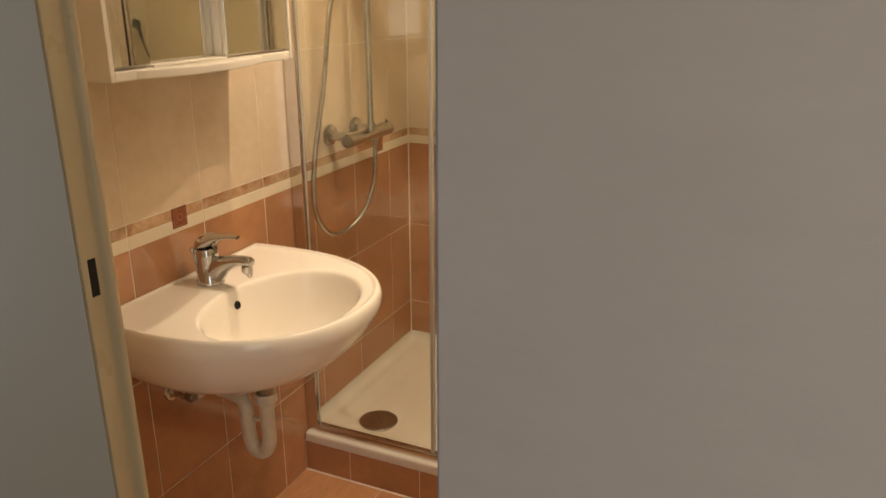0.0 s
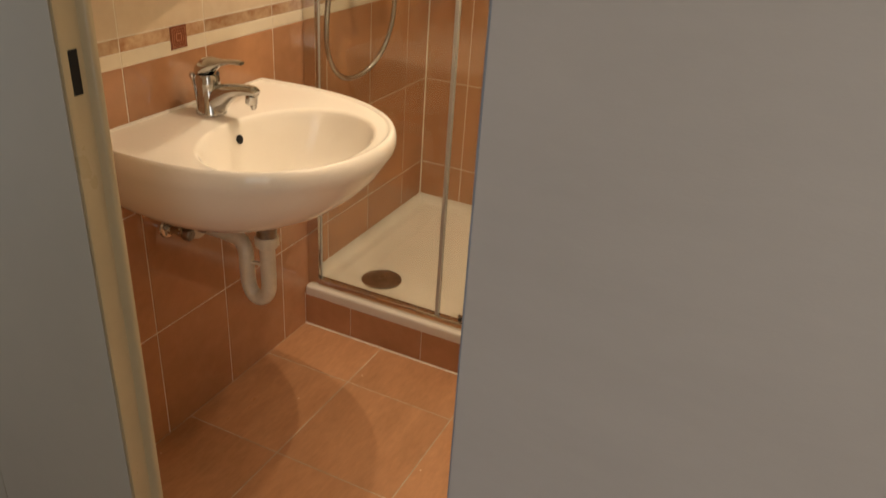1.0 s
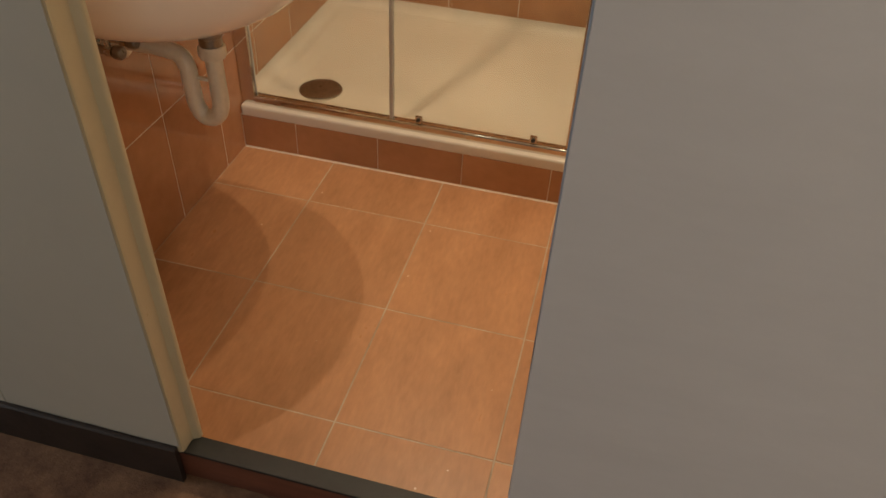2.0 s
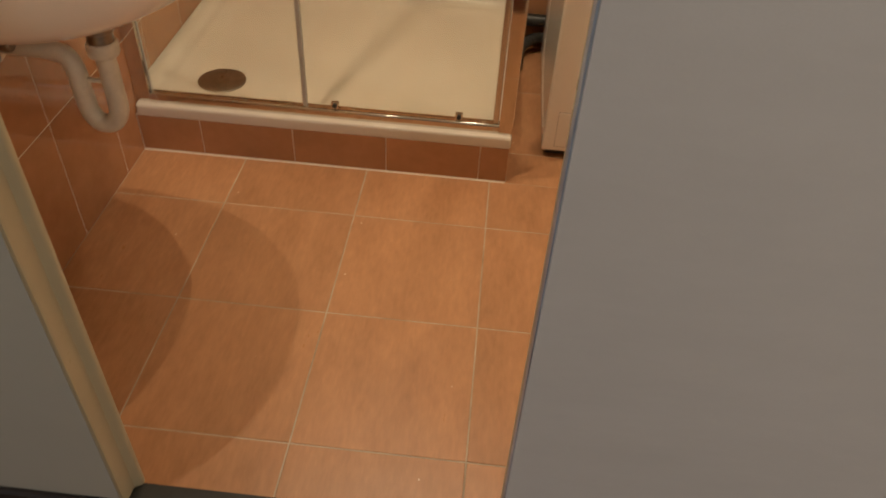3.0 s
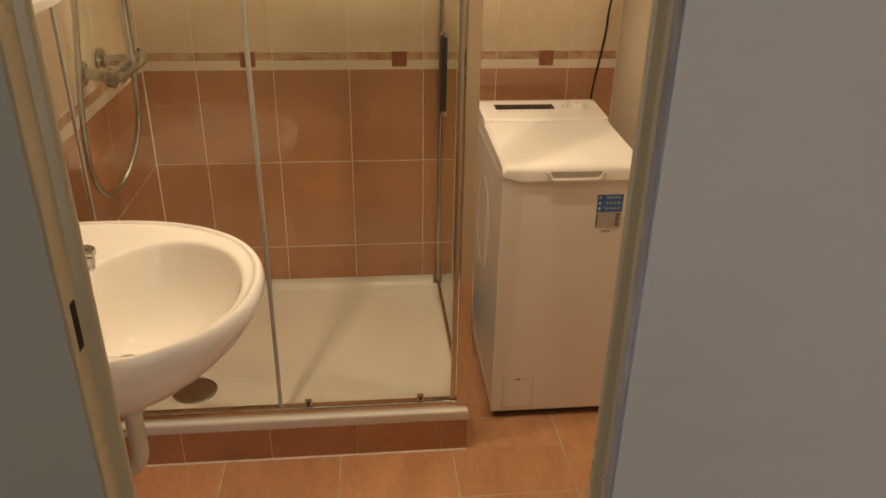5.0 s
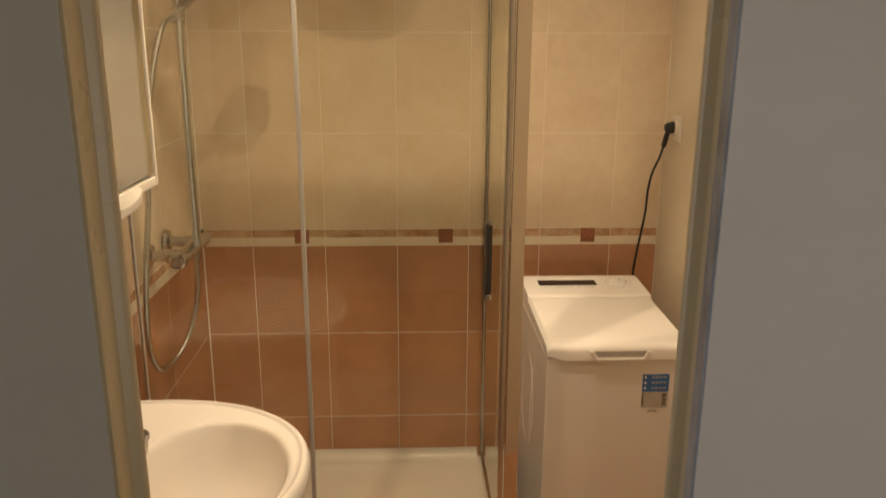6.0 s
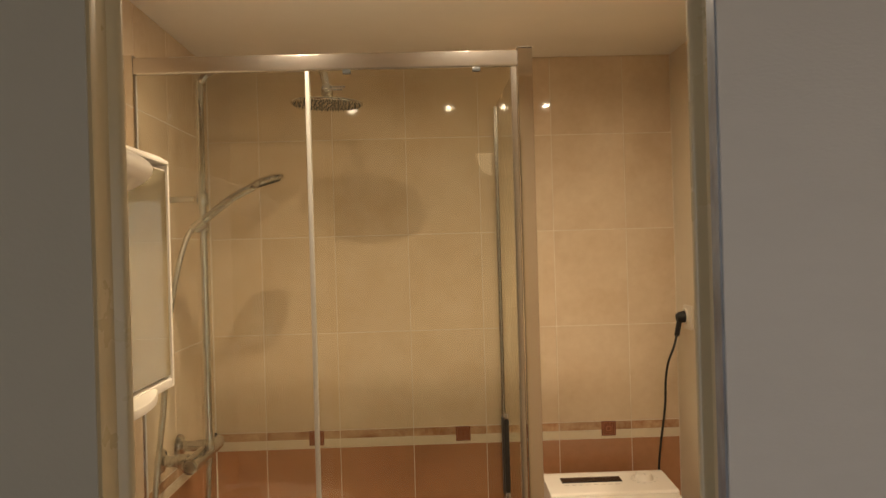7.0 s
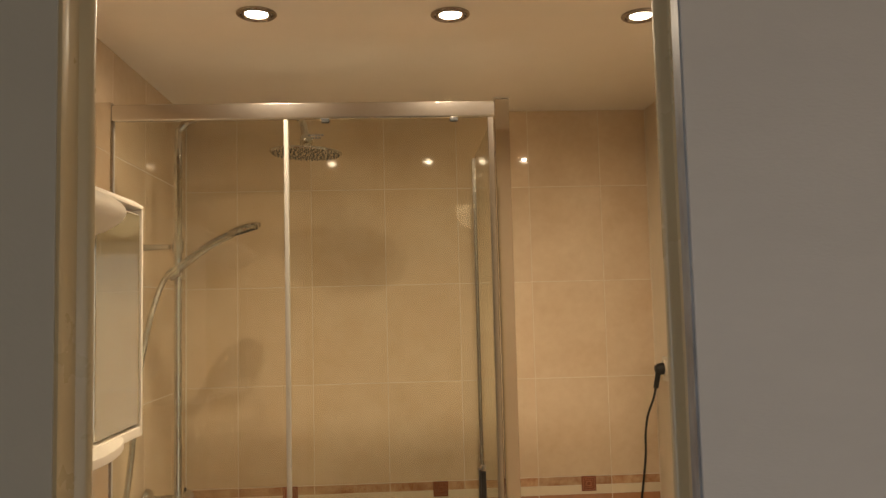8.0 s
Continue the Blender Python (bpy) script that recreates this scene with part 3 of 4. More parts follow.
def basin_ring(grow, z, xs=0.003, scale=1.0, cx=0.0, n=40):
    """D-shaped ring, straight along the wall, scaled towards the point (cx, BY)."""
    pts = []
    for i in range(n):
        a = math.pi * i / (n - 1)
        c = math.cos(a)
        s = math.sin(a)
        # superellipse in the front, box towards the wall
        x = 0.15 + (0.367 + grow) * abs(s) ** (2 / 2.2)
        y = (0.303 + grow) * (1 if c >= 0 else -1) * abs(c) ** (2 / 2.2)
        pts.append((x, y))
    back = [(xs + (0.15 - xs) * i / 5, 0.303 + grow - 0.010 * ((0.15 - (xs + (0.15 - xs) * i / 5)) / 0.15) ** 2) for i in range(5)]
    edge = back[0][1]
    wallside = [(xs, -edge + 2 * edge * (i + 1) / 16) for i in range(15)]
    loop = [(x, y) for x, y in back] + pts + [(x, -y) for x, y in back[::-1]] + wallside
    return [((cx + (x - cx) * scale), BY + y * scale, z) for x, y in loop]


def washbasin():
    w = thing("washbasin", "white ceramic washbasin hung on the tiled wall", "washbasin", at=(0.0, BY, 0.6))
    n = 51
    outer = [basin_ring(0.0, z, scale=sc, cx=0.0) for z, sc in
             ((0.630, 0.26), (0.632, 0.43), (0.644, 0.57), (0.666, 0.70), (0.696, 0.805), (0.732, 0.885), (0.765, 0.940), (0.788, 0.966), (0.801, 0.984), (0.812, 0.9955),
              (0.823, 1.0), (0.833, 0.9990), (0.8415, 0.9950), (0.8480, 0.9875), (0.8505, 0.979), (0.8502, 0.970), (0.8470, 0.9625), (0.8445, 0.957))]
    rim = basin_ring(0.0, 0.8442, scale=0.948, cx=0.0)

    def bowl(sx, sy, z, cx=0.3147, cy=-0.478):
        """Ellipse of the bowl, its points spread to run parallel to the rim."""
        out = []
        for x, y, _ in rim:
            a = math.atan2((y - BY) / 0.195, (x - 0.318) / 0.168)
            out.append((cx + sx * math.cos(a), cy + sy * math.sin(a), z))
        return out

    mid = [(0.5 * (p[0] + q[0]), 0.5 * (p[1] + q[1]), 0.8432) for p, q in zip(rim, bowl(0.170, 0.228, 0.842))]
    rings = outer + [rim, mid, bowl(0.169, 0.227, 0.8428), bowl(0.164, 0.221, 0.8405), bowl(0.1605, 0.217, 0.8355), bowl(0.157, 0.212, 0.824, 0.3147, -0.477),
                     bowl(0.148, 0.198, 0.790, 0.312, -0.473), bowl(0.131, 0.172, 0.745, 0.302, -0.466), bowl(0.106, 0.136, 0.705, 0.286, -0.460),
                     bowl(0.070, 0.088, 0.680, 0.262, -0.456), bowl(0.030, 0.034, 0.670, 0.235, BY), bowl(0.022, 0.022, 0.668, 0.23, BY)]
    part("bowl", loft(rings, None, (True, True)), M_CERAMIC, w)
    # black disc on the bowl wall paints the shade of the overflow
    part("overflow_hole", lathe([(0.0105, 0.0), (0.0105, 0.0015), (0.008, 0.002), (0.0075, -0.002)], turn((0.1632, BY - 0.004, 0.801), (0.95, 0, 0.25)), 20), M_BLACK, w, "black disc painted as the shaded overflow hole")
    part("plughole", lathe([(0.021, 0.0), (0.021, 0.004), (0.014, 0.005), (0.004, 0.002)], turn((0.23, BY, 0.6685), (0, 0, 1)), 24), M_CHROME, w, "chrome pop-up plug")
    return w


washbasin()


def basin_tap():
    t = thing("basin_tap", "chrome single lever tap on the washbasin", "tap", at=(0.085, BY + 0.005, 0.845))
    y = BY + 0.008

    def skin(name, sections):
        rings = [[(x + tilt * rh * math.sin(2 * math.pi * k / 24), y + rw * math.cos(2 * math.pi * k / 24), z + rh * math.sin(2 * math.pi * k / 24)) for k in range(24)]
                 for x, z, rw, rh, tilt in sections]
        return part(name, loft(rings), M_CHROME, t)

    part("body", lathe([(0.034, -0.003), (0.034, 0.003), (0.0325, 0.008), (0.029, 0.022), (0.0265, 0.045), (0.0262, 0.066), (0.0265, 0.080), (0.024, 0.0865)], turn((0.078, y, 0.846), (-0.05, 0, 1)), 32), M_CHROME, t)
    skin("spout", ((0.082, 0.868, 0.024, 0.020, -0.9), (0.096, 0.876, 0.023, 0.024, -0.8), (0.112, 0.889, 0.0205, 0.0235, -0.6), (0.132, 0.901, 0.018, 0.0185, -0.4), (0.154, 0.909, 0.0165, 0.0145, -0.2),
                   (0.180, 0.914, 0.0152, 0.0125, 0), (0.200, 0.9145, 0.0145, 0.0118, 0), (0.208, 0.913, 0.012, 0.009, 0), (0.210, 0.912, 0.006, 0.005, 0)))
    part("aerator", lathe([(0.0125, 0.0), (0.0135, -0.004), (0.0135, -0.017), (0.011, -0.020)], turn((0.194, y, 0.905), (0.08, 0, 1)), 22), M_CHROME, t)
    part("swivel_tip", lathe([(0.006, 0.0), (0.0075, -0.006), (0.005, -0.012)], turn((0.199, y, 0.886), (0.2, 0, 1)), 14), M_CHROME, t)
    skin("lever", ((0.050, 0.930, 0.012, 0.008, 0), (0.056, 0.940, 0.022, 0.017, 0), (0.070, 0.948, 0.0262, 0.021, 0), (0.086, 0.952, 0.0255, 0.0195, 0), (0.100, 0.957, 0.020, 0.0135, 0), (0.115, 0.963, 0.0145, 0.0075, 0),
                   (0.138, 0.969, 0.0125, 0.0052, 0), (0.160, 0.971, 0.0115, 0.0045, 0), (0.172, 0.9705, 0.009, 0.0038, 0)))
    part("colour_mark", lathe([(0.005, 0), (0.005, 0.0015)], turn((0.1035, y, 0.938), (1, 0, 0.05)), 14), M_INK, t, "small dark mark")
    part("pop_up_rod", tube([(0.040, y, 0.850), (0.036, y, 0.885), (0.031, y, 0.918)], 0.0032, 8), M_CHROME, t)
    part("rod_knob", lathe([(0.004, 0), (0.0075, 0.004), (0.0075, 0.011), (0.004, 0.014)], turn((0.031, y, 0.914), (-0.12, 0, 1)), 14), M_CHROME, t)
    return t


basin_tap()


def sink_trap():
    t = thing("sink_trap", "yellowed white plastic bottle-neck trap under the washbasin", "drain trap", at=(0.2, BY, 0.55))
    x, y = 0.222, BY
    part("waste_tail", lathe([(0.030, 0.075), (0.030, 0.030), (0.024, 0.026), (0.024, 0.0)], turn((x, y, 0.566), (0, 0, 1)), 24), M_STEEL, t, "metal waste outlet")
    part("sleeve_nut", lathe([(0.026, 0.0), (0.029, 0.004), (0.029, 0.024), (0.026, 0.028)], turn((x, y, 0.546), (0, 0, 1)), 12), M_PLASTIC_OLD, t)
    part("pipe", tube([(x, y, 0.550), (x, y, 0.50), (x, y, 0.442), (x - 0.005, y, 0.416), (x - 0.018, y, 0.399), (x - 0.035, y, 0.394), (x - 0.051, y, 0.402), (x - 0.061, y, 0.426),
                       (x - 0.064, y, 0.47), (x - 0.067, y + 0.002, 0.51), (x - 0.082, y + 0.006, 0.534), (x - 0.12, y + 0.008, 0.542), (x - 0.17, y + 0.01, 0.543), (x - 0.218, y + 0.01, 0.543)], 0.0185, 20), M_PLASTIC_OLD, t)
    part("brace", box(x - 0.062, x, y - 0.004, y + 0.004, 0.486, 0.494, r=0.002), M_PLASTIC_OLD, t)
    part("wall_rosette", lathe([(0.040, 0), (0.038, 0.006), (0.022, 0.014)], turn((0.0012, y + 0.01, 0.543), (1, 0, 0)), 28), M_PLASTIC_OLD, t)
    return t


sink_trap()


def angle_valve(y, z):
    v = thing("angle_valve", "small metal angle valve on the wall under the washbasin", "valve", group="valves under the washbasin", at=(0.02, y, z))
    part("rosette", lathe([(0.024, 0), (0.022, 0.005), (0.012, 0.009)], turn((0.0012, y, z), (1, 0, 0)), 20), M_CHROME, v)
    part("body", lathe([(0.009, 0), (0.009, 0.030), (0.012, 0.032), (0.012, 0.046), (0.008, 0.048)], turn((0.008, y, z), (1, 0, 0)), 16), M_CHROME, v)
    part("knob", lathe([(0.010, 0), (0.015, 0.003), (0.015, 0.016), (0.012, 0.02)], turn((0.056, y, z), (1, 0, 0)), 10), M_STEEL, v)
    part("flexible_tube", tube([(0.046, y, z + 0.008), (0.046, y, z + 0.05), (0.055, y * 0.6 + BY * 0.4, z + 0.12), (0.075, y * 0.3 + BY * 0.7, z + 0.22), (0.08, BY, z + 0.30)], 0.0045, 8), M_HOSE, v)
    return v


angle_valve(-0.545, 0.572)
angle_valve(-0.495, 0.572)


# ---- mirror cabinet
def mirror_cabinet():
    c = thing("mirror_cabinet", "white plastic mirror cabinet with a curved shelf and lamp cover", "mirror cabinet", at=(0.0, -0.495, 1.37))
    y0, y1, xf = -0.780, -0.212, 0.196
    zb, zt = 1.366, 1.826

    def side(name, a, b):
        s = part(name, box(0.0015, xf - 0.014, a, b, zb + 0.02, zt - 0.004, r=0.003), M_PLASTIC, c)
        d = part("mirror_door", box(xf - 0.0135, xf - 0.006, a + 0.001, b - 0.001, zb + 0.024, zt - 0.006, r=0.0015), M_PLASTIC, s)
        part("mirror_glass", box(xf - 0.0058, xf - 0.002, a + 0.004, b - 0.004, zb + 0.026, zt - 0.010, r=0.001), M_MIRROR, s, "silvered mirror glass")
        return d

    side("side_cabinet", y0 + 0.012, -0.672)
    side("side_cabinet", -0.452, y1 - 0.010)
    part("back_board", box(0.0015, 0.020, -0.671, -0.453, zb + 0.02, zt - 0.004), M_PLASTIC, c)
    part("centre_mirror", box(0.1555, 0.160, -0.6705, -0.4535, zb + 0.026, zt - 0.008, r=0.001), M_MIRROR, c, "silvered centre mirror")
    part("centre_board", box(0.0205, 0.1553, -0.6705, -0.4535, zb + 0.02, zt - 0.004), M_PLASTIC, c)
    # upright frame strips and bottom frame
    part("frame_upright", box(0.0015, xf + 0.001, y1 - 0.0095, y1, zb, zt + 0.004, r=0.003), M_PLASTIC, c)
    part("frame_upright", box(0.0015, xf + 0.001, y0, y0 + 0.0115, zb, zt + 0.004, r=0.003), M_PLASTIC, c)
    part("bottom_frame", box(0.0015, xf, y0 + 0.0118, y1 - 0.0098, zb, zb + 0.0195, r=0.003), M_PLASTIC, c)
    k = 24
    out = [(xf + 0.0005 + 0.046 * math.sin(math.pi * i / k) ** 0.75, -0.718 + (0.388) * i / k) for i in range(k + 1)]
    shelf = [(xf + 0.0005, -0.718)] + out[1:-1] + [(xf + 0.0005, -0.330)]
    part("shelf", prism(shelf, "z", zb + 0.001, zb + 0.018, r=0.003), M_PLASTIC, c, "bowed white shelf")
    part("shelf_floor", box(0.1602, xf, -0.6705, -0.4535, zb + 0.0196, zb + 0.0235, r=0.001), M_PLASTIC, c)
    # canopy: sloping roof above the mirrors
    cap = [(0.0015, zt + 0.0045), (xf + 0.001, zt + 0.0045), (xf + 0.001, zt + 0.011), (xf - 0.020, zt + 0.024), (0.0015, zt + 0.075)]
    part("canopy", prism(cap, "y", y0, y1, r=0.002), M_PLASTIC, c)
    rings = []
    for i in range(17):
        a = math.pi * i / 16
        y = -0.555 + 0.125 * math.cos(a)
        s = max(0.18, math.sin(a) ** 0.35)
        rings.append([(xf - 0.01 + 0.075 * s * max(0, math.sin(math.pi * j / 12)) ** 0.8, y, zt + 0.010 - 0.090 * j / 12 * (0.6 + 0.4 * s)) for j in range(13)])
    part("lamp_cover", loft(rings, None, (True, True)), M_PLASTIC, c, "rounded white lamp cover, unlit")
    return c


mirror_cabinet()


# ---- washing machine
def washing_machine():
    w = thing("washing_machine", "white narrow top-loading washing machine beside the shower", "washing machine", at=(1.29, 0.43, 0.0))
    x0, x1, yf, yb = 1.095, 1.492, 0.134, 0.735
    part("body", box(x0, x1, yf, yb, 0.026, 0.818, r=0.007, seg=3), M_ENAMEL, w)
    # deck and plinth are black fillers that stand for shade in the gaps
    part("deck", box(x0 + 0.012, x1 - 0.012, yf + 0.03, yb - 0.05, 0.8182, 0.826), M_RUBBER, w, "black filler painted as shade under the lid")
    part("plinth", box(x0 + 0.012, x1 - 0.012, yf + 0.012, yb - 0.02, 0.012, 0.030), M_RUBBER, w, "black filler painted as shade under the machine")
    for fx in (x0 + 0.05, x1 - 0.05):
        for fy in (yf + 0.05, yb - 0.06):
            part("foot", lathe([(0.02, 0.0), (0.02, 0.008), (0.012, 0.013)], turn((fx, fy, 0.0), (0, 0, 1)), 16), M_RUBBER, w)
    # lid: bowed front edge with cut corners, rising towards the back
    rings = []
    k = 41
    for i in range(k):
        u = i / (k - 1)
        e = min(u, 1 - u) * (x1 - x0)
        x = x0 - 0.0015 + (x1 - x0 + 0.003) * u
        cut = min(1.0, e / 0.052)
        cut = cut * cut * (3 - 2 * cut)
        rnd = 0.010 * max(0.0, 1 - e / 0.012) ** 2
        over, low = 0.0015 + 0.005 * cut, 0.8186 - 0.0115 * cut
        rings.append([(x, yf + 0.010, low), (x, yf - over + 0.004, low), (x, yf - over, low + 0.004), (x, yf - over + 0.001, 0.838 - rnd), (x, yf - over + 0.006, 0.848 - rnd),
                      (x, yf - over + 0.018, 0.856 - rnd), (x, yf + 0.045, 0.8605 - rnd), (x, yf + 0.15, 0.865 - rnd), (x, yf + 0.345, 0.8725 - rnd), (x, yf + 0.358, 0.871 - rnd),
                      (x, yf + 0.360, 0.829), (x, yf + 0.10, 0.829)])
    part("lid", loft(rings), M_LID, w)
    part("lid_seat", box(x0 + 0.002, x1 - 0.002, yf + 0.011, yf + 0.361, 0.8183, 0.8288), M_LID, w)
    part("lid_handle", prism([(1.212, 0.8385), (1.219, 0.8395), (1.230, 0.8205), (1.236, 0.8175), (1.358, 0.8175), (1.364, 0.8205), (1.374, 0.8395), (1.381, 0.8385), (1.370, 0.8145), (1.362, 0.8105), (1.232, 0.8105), (1.224, 0.8145)], "y", yf - 0.0115, yf - 0.0045, r=0.0015), M_LID, w, "raised grip lip")
    # flat grey plate within the lip, darker to read as a shaded hollow
    part("grip_recess", prism([(1.224, 0.8385), (1.370, 0.8385), (1.361, 0.8225), (1.235, 0.8225)], "y", yf - 0.0074, yf - 0.0056), M_STICK, w, "grey plate painted as the shade of the grip recess")
    pan = [(yf + 0.362, 0.824), (yf + 0.362, 0.874), (yf + 0.37, 0.878), (yb - 0.075, 0.888), (yb - 0.05, 0.887), (yb - 0.046, 0.880), (yb - 0.046, 0.824)]
    p = part("control_panel", prism(pan, "x", x0 - 0.001, x1 + 0.001, r=0.004), M_LID, w)

    def on_panel(y):
        return 0.878 + (y - (yf + 0.37)) / (yb - 0.075 - yf - 0.37) * 0.010

    part("display", box(1.145, 1.338, 0.585, 0.632, on_panel(0.61) - 0.003, on_panel(0.61) + 0.0022, r=0.001), M_DISPLAY, p, "black display window")
    part("dial", lathe([(0.030, 0.0), (0.030, 0.004), (0.024, 0.016), (0.022, 0.018)], turn((1.412, 0.605, on_panel(0.605) - 0.001), (0, -0.06, 1)), 28), M_LID, p)
    part("dial_mark", box(1.411, 1.413, 0.585, 0.602, on_panel(0.6) + 0.016, on_panel(0.6) + 0.0178), M_GREYPRINT, p)
    for i in range(14):
        a = 2 * math.pi * i / 14
        px, py = 1.412 + 0.041 * math.cos(a), 0.605 + 0.041 * math.sin(a)
        part("dial_print", box(px - 0.004, px + 0.004, py - 0.0012, py + 0.0012, on_panel(py) - 0.002, on_panel(py) + 0.0006), M_GREYPRINT, p, smooth=False)
    for i in range(8):
        part("panel_print", box(1.150 + i * 0.023, 1.164 + i * 0.023, 0.565, 0.568, on_panel(0.567) - 0.002, on_panel(0.567) + 0.0006), M_GREYPRINT, p, smooth=False)
    # front sticker
    st = part("sticker", box(1.366, 1.441, yf - 0.0010, yf + 0.0006, 0.664, 0.766), M_STICK, w, "blue and silver sticker with small print", smooth=False)
    part("blue_field", box(1.366, 1.441, yf - 0.0014, yf - 0.0008, 0.713, 0.766), M_BLUE, st, smooth=False)
    for i in range(3):
        z = 0.724 + 0.0165 * i
        part("print_dot", lathe([(0.0035, 0), (0.0035, 0.0004)], turn((1.374, yf - 0.0014, z), (0, -1, 0)), 10), M_PRINT, st)
        for j in range(4):
            part("print_bar", box(1.392 + 0.011 * j, 1.400 + 0.011 * j, yf - 0.0017, yf - 0.0013, z - 0.002, z + 0.002), M_STICK, st, smooth=False)
    for i in range(5):
        part("code_bar", box(1.424, 1.436 - 0.002 * (i % 2), yf - 0.0014, yf - 0.0009, 0.672 + 0.0075 * i, 0.676 + 0.0075 * i), M_INK, st, smooth=False)
    part("side_print", box(1.368, 1.371, yf - 0.0014, yf - 0.0009, 0.672, 0.708), M_INK, st, smooth=False)
    part("logo_bar", box(1.386, 1.412, yf - 0.0008, yf + 0.0006, 0.651, 0.656), M_GREYPRINT, w, smooth=False)
    # service flap
    # thin grey strips on the sheet paint the shade in the flap's gap
    gap = bmesh.new()
    for a in ((1.128, 1.1292, 0.042, 0.154), (1.2238, 1.225, 0.042, 0.154), (1.128, 1.225, 0.1528, 0.154), (1.128, 1.225, 0.042, 0.0432)):
        box(a[0], a[1], yf - 0.0006, yf + 0.0006, a[2], a[3], bm=gap)
    part("flap_gap", gap, M_GREYPRINT, w, smooth=False)
    fl = part("service_flap", box(1.1295, 1.2235, yf - 0.0012, yf + 0.0006, 0.0435, 0.1525, r=0.0005, seg=1), M_ENAMEL, w)
    part("flap_catch", box(1.168, 1.184, yf - 0.0018, yf - 0.0011, 0.1485, 0.1520), M_INK, fl, smooth=False)
    # stamped ribs on the side sheet
    xs = x0 + 0.0006

    def rib(pts, rad=0.0019):
        part("stamped_rib", tube([(xs, a, b) for a, b in pts], rad, 8), M_ENAMEL, w)

    rib([(0.20 + 0.0, 0.775), (0.27, 0.750), (0.34, 0.700), (0.375, 0.61), (0.378, 0.50), (0.378, 0.42)][::1])
    rib([(0.19, 0.07), (0.40, 0.075), (0.55, 0.10), (0.60, 0.17), (0.605, 0.30)])
    rib([(0.445 + 0.11 * math.cos(2 * math.pi * i / 24), 0.555 + 0.15 * math.sin(2 * math.pi * i / 24)) for i in range(25)])
    return w


washing_machine()


def wall_socket():
    s = thing("wall_socket", "white plastic wall socket on the cream wall", "socket", at=(RIGHT, 0.672, 1.39))
    part("plate", box(RIGHT - 0.009, RIGHT - 0.0004, 0.634, 0.710, 1.350, 1.430, r=0.003), M_PLASTIC, s)
    part("well", lathe([(0.027, 0.0), (0.027, 0.006), (0.0225, 0.0065), (0.0215, 0.001)], turn((RIGHT - 0.0088, 0.682, 1.392), (-1, 0, 0)), 28), M_PLASTIC, s)
    return s


wall_socket()


def power_cable():
    c = thing("power_cable", "black power cable with angled plug in the wall socket", "cable", at=(1.56, 0.69, 1.39))
    px = RIGHT - 0.010
    part("plug", lathe([(0.019, 0.0), (0.0195, 0.008), (0.018, 0.020), (0.013, 0.030), (0.004, 0.033)], turn((px, 0.682, 1.392), (-1, 0, -0.1)), 20), M_RUBBER, c)
    part("plug_neck", tube([(px - 0.016, 0.682, 1.398), (px - 0.021, 0.684, 1.375), (px - 0.026, 0.688, 1.345), (px - 0.029, 0.69, 1.328)], 0.0085, 12), M_RUBBER, c)
    part("cable", tube([(px - 0.029, 0.69, 1.330), (px - 0.036, 0.70, 1.29), (px - 0.052, 0.715, 1.235), (px - 0.056, 0.735, 1.17), (px - 0.054, 0.75, 1.10), (px - 0.062, 0.757, 1.02),
                        (px - 0.072, 0.762, 0.94), (px - 0.078, 0.765, 0.86), (px - 0.08, 0.765, 0.70), (px - 0.09, 0.76, 0.40)], 0.0038, 10), M_RUBBER, c)
    return c


power_cable()


def drain_hose():
    d = thing("drain_hose", "dark grey corrugated hoses on the floor behind the machine", "hose", at=(1.05, 0.74, 0.05))
    part("hose", tube([(1.015, 0.60, 0.022), (1.018, 0.68, 0.030), (1.04, 0.735, 0.046), (1.09, 0.765, 0.055), (1.2, 0.77, 0.06), (1.4, 0.77, 0.10)], 0.017, 14, steps=22, ridge=0.10), M_PIPE, d)
    part("pipe", tube([(1.012, 0.772, 0.112), (1.2, 0.772, 0.112), (1.45, 0.772, 0.112)], 0.020, 14), M_PIPE, d)
    return d


drain_hose()


# ---- ceiling spots
def ceiling_spot(x, y):
    s = thing("ceiling_spotlight", "lit recessed ceiling spotlight with a satin nickel ring", "spotlight", group="ceiling spotlights", at=(x, y, CEIL))
    part("outer_ring", lathe([(0.0455, -0.0003), (0.0455, -0.0025), (0.042, -0.0052), (0.037, -0.0052), (0.0355, -0.003), (0.0345, -0.0003)], pose(x, y, CEIL), 40, cap=(False, False)), M_RING, s)
    part("gimbal_ring", lathe([(0.0335, -0.0004), (0.0335, -0.0045), (0.0300, -0.0055), (0.0265, -0.003), (0.0262, -0.0004)], pose(x, y, CEIL), 36, cap=(False, False)), M_RING, s)
    part("lamp_lens", lathe([(0.0245, -0.0006), (0.0245, -0.0018), (0.020, -0.0026), (0.001, -0.0030)], pose(x, y, CEIL), 32), M_LAMP, s, "glowing lamp lens")
    return s


for sx, sy, aim, power in SPOTS:
    ceiling_spot(sx, sy)

# ---------------------------------------------------------------- tiles
TILES = {}


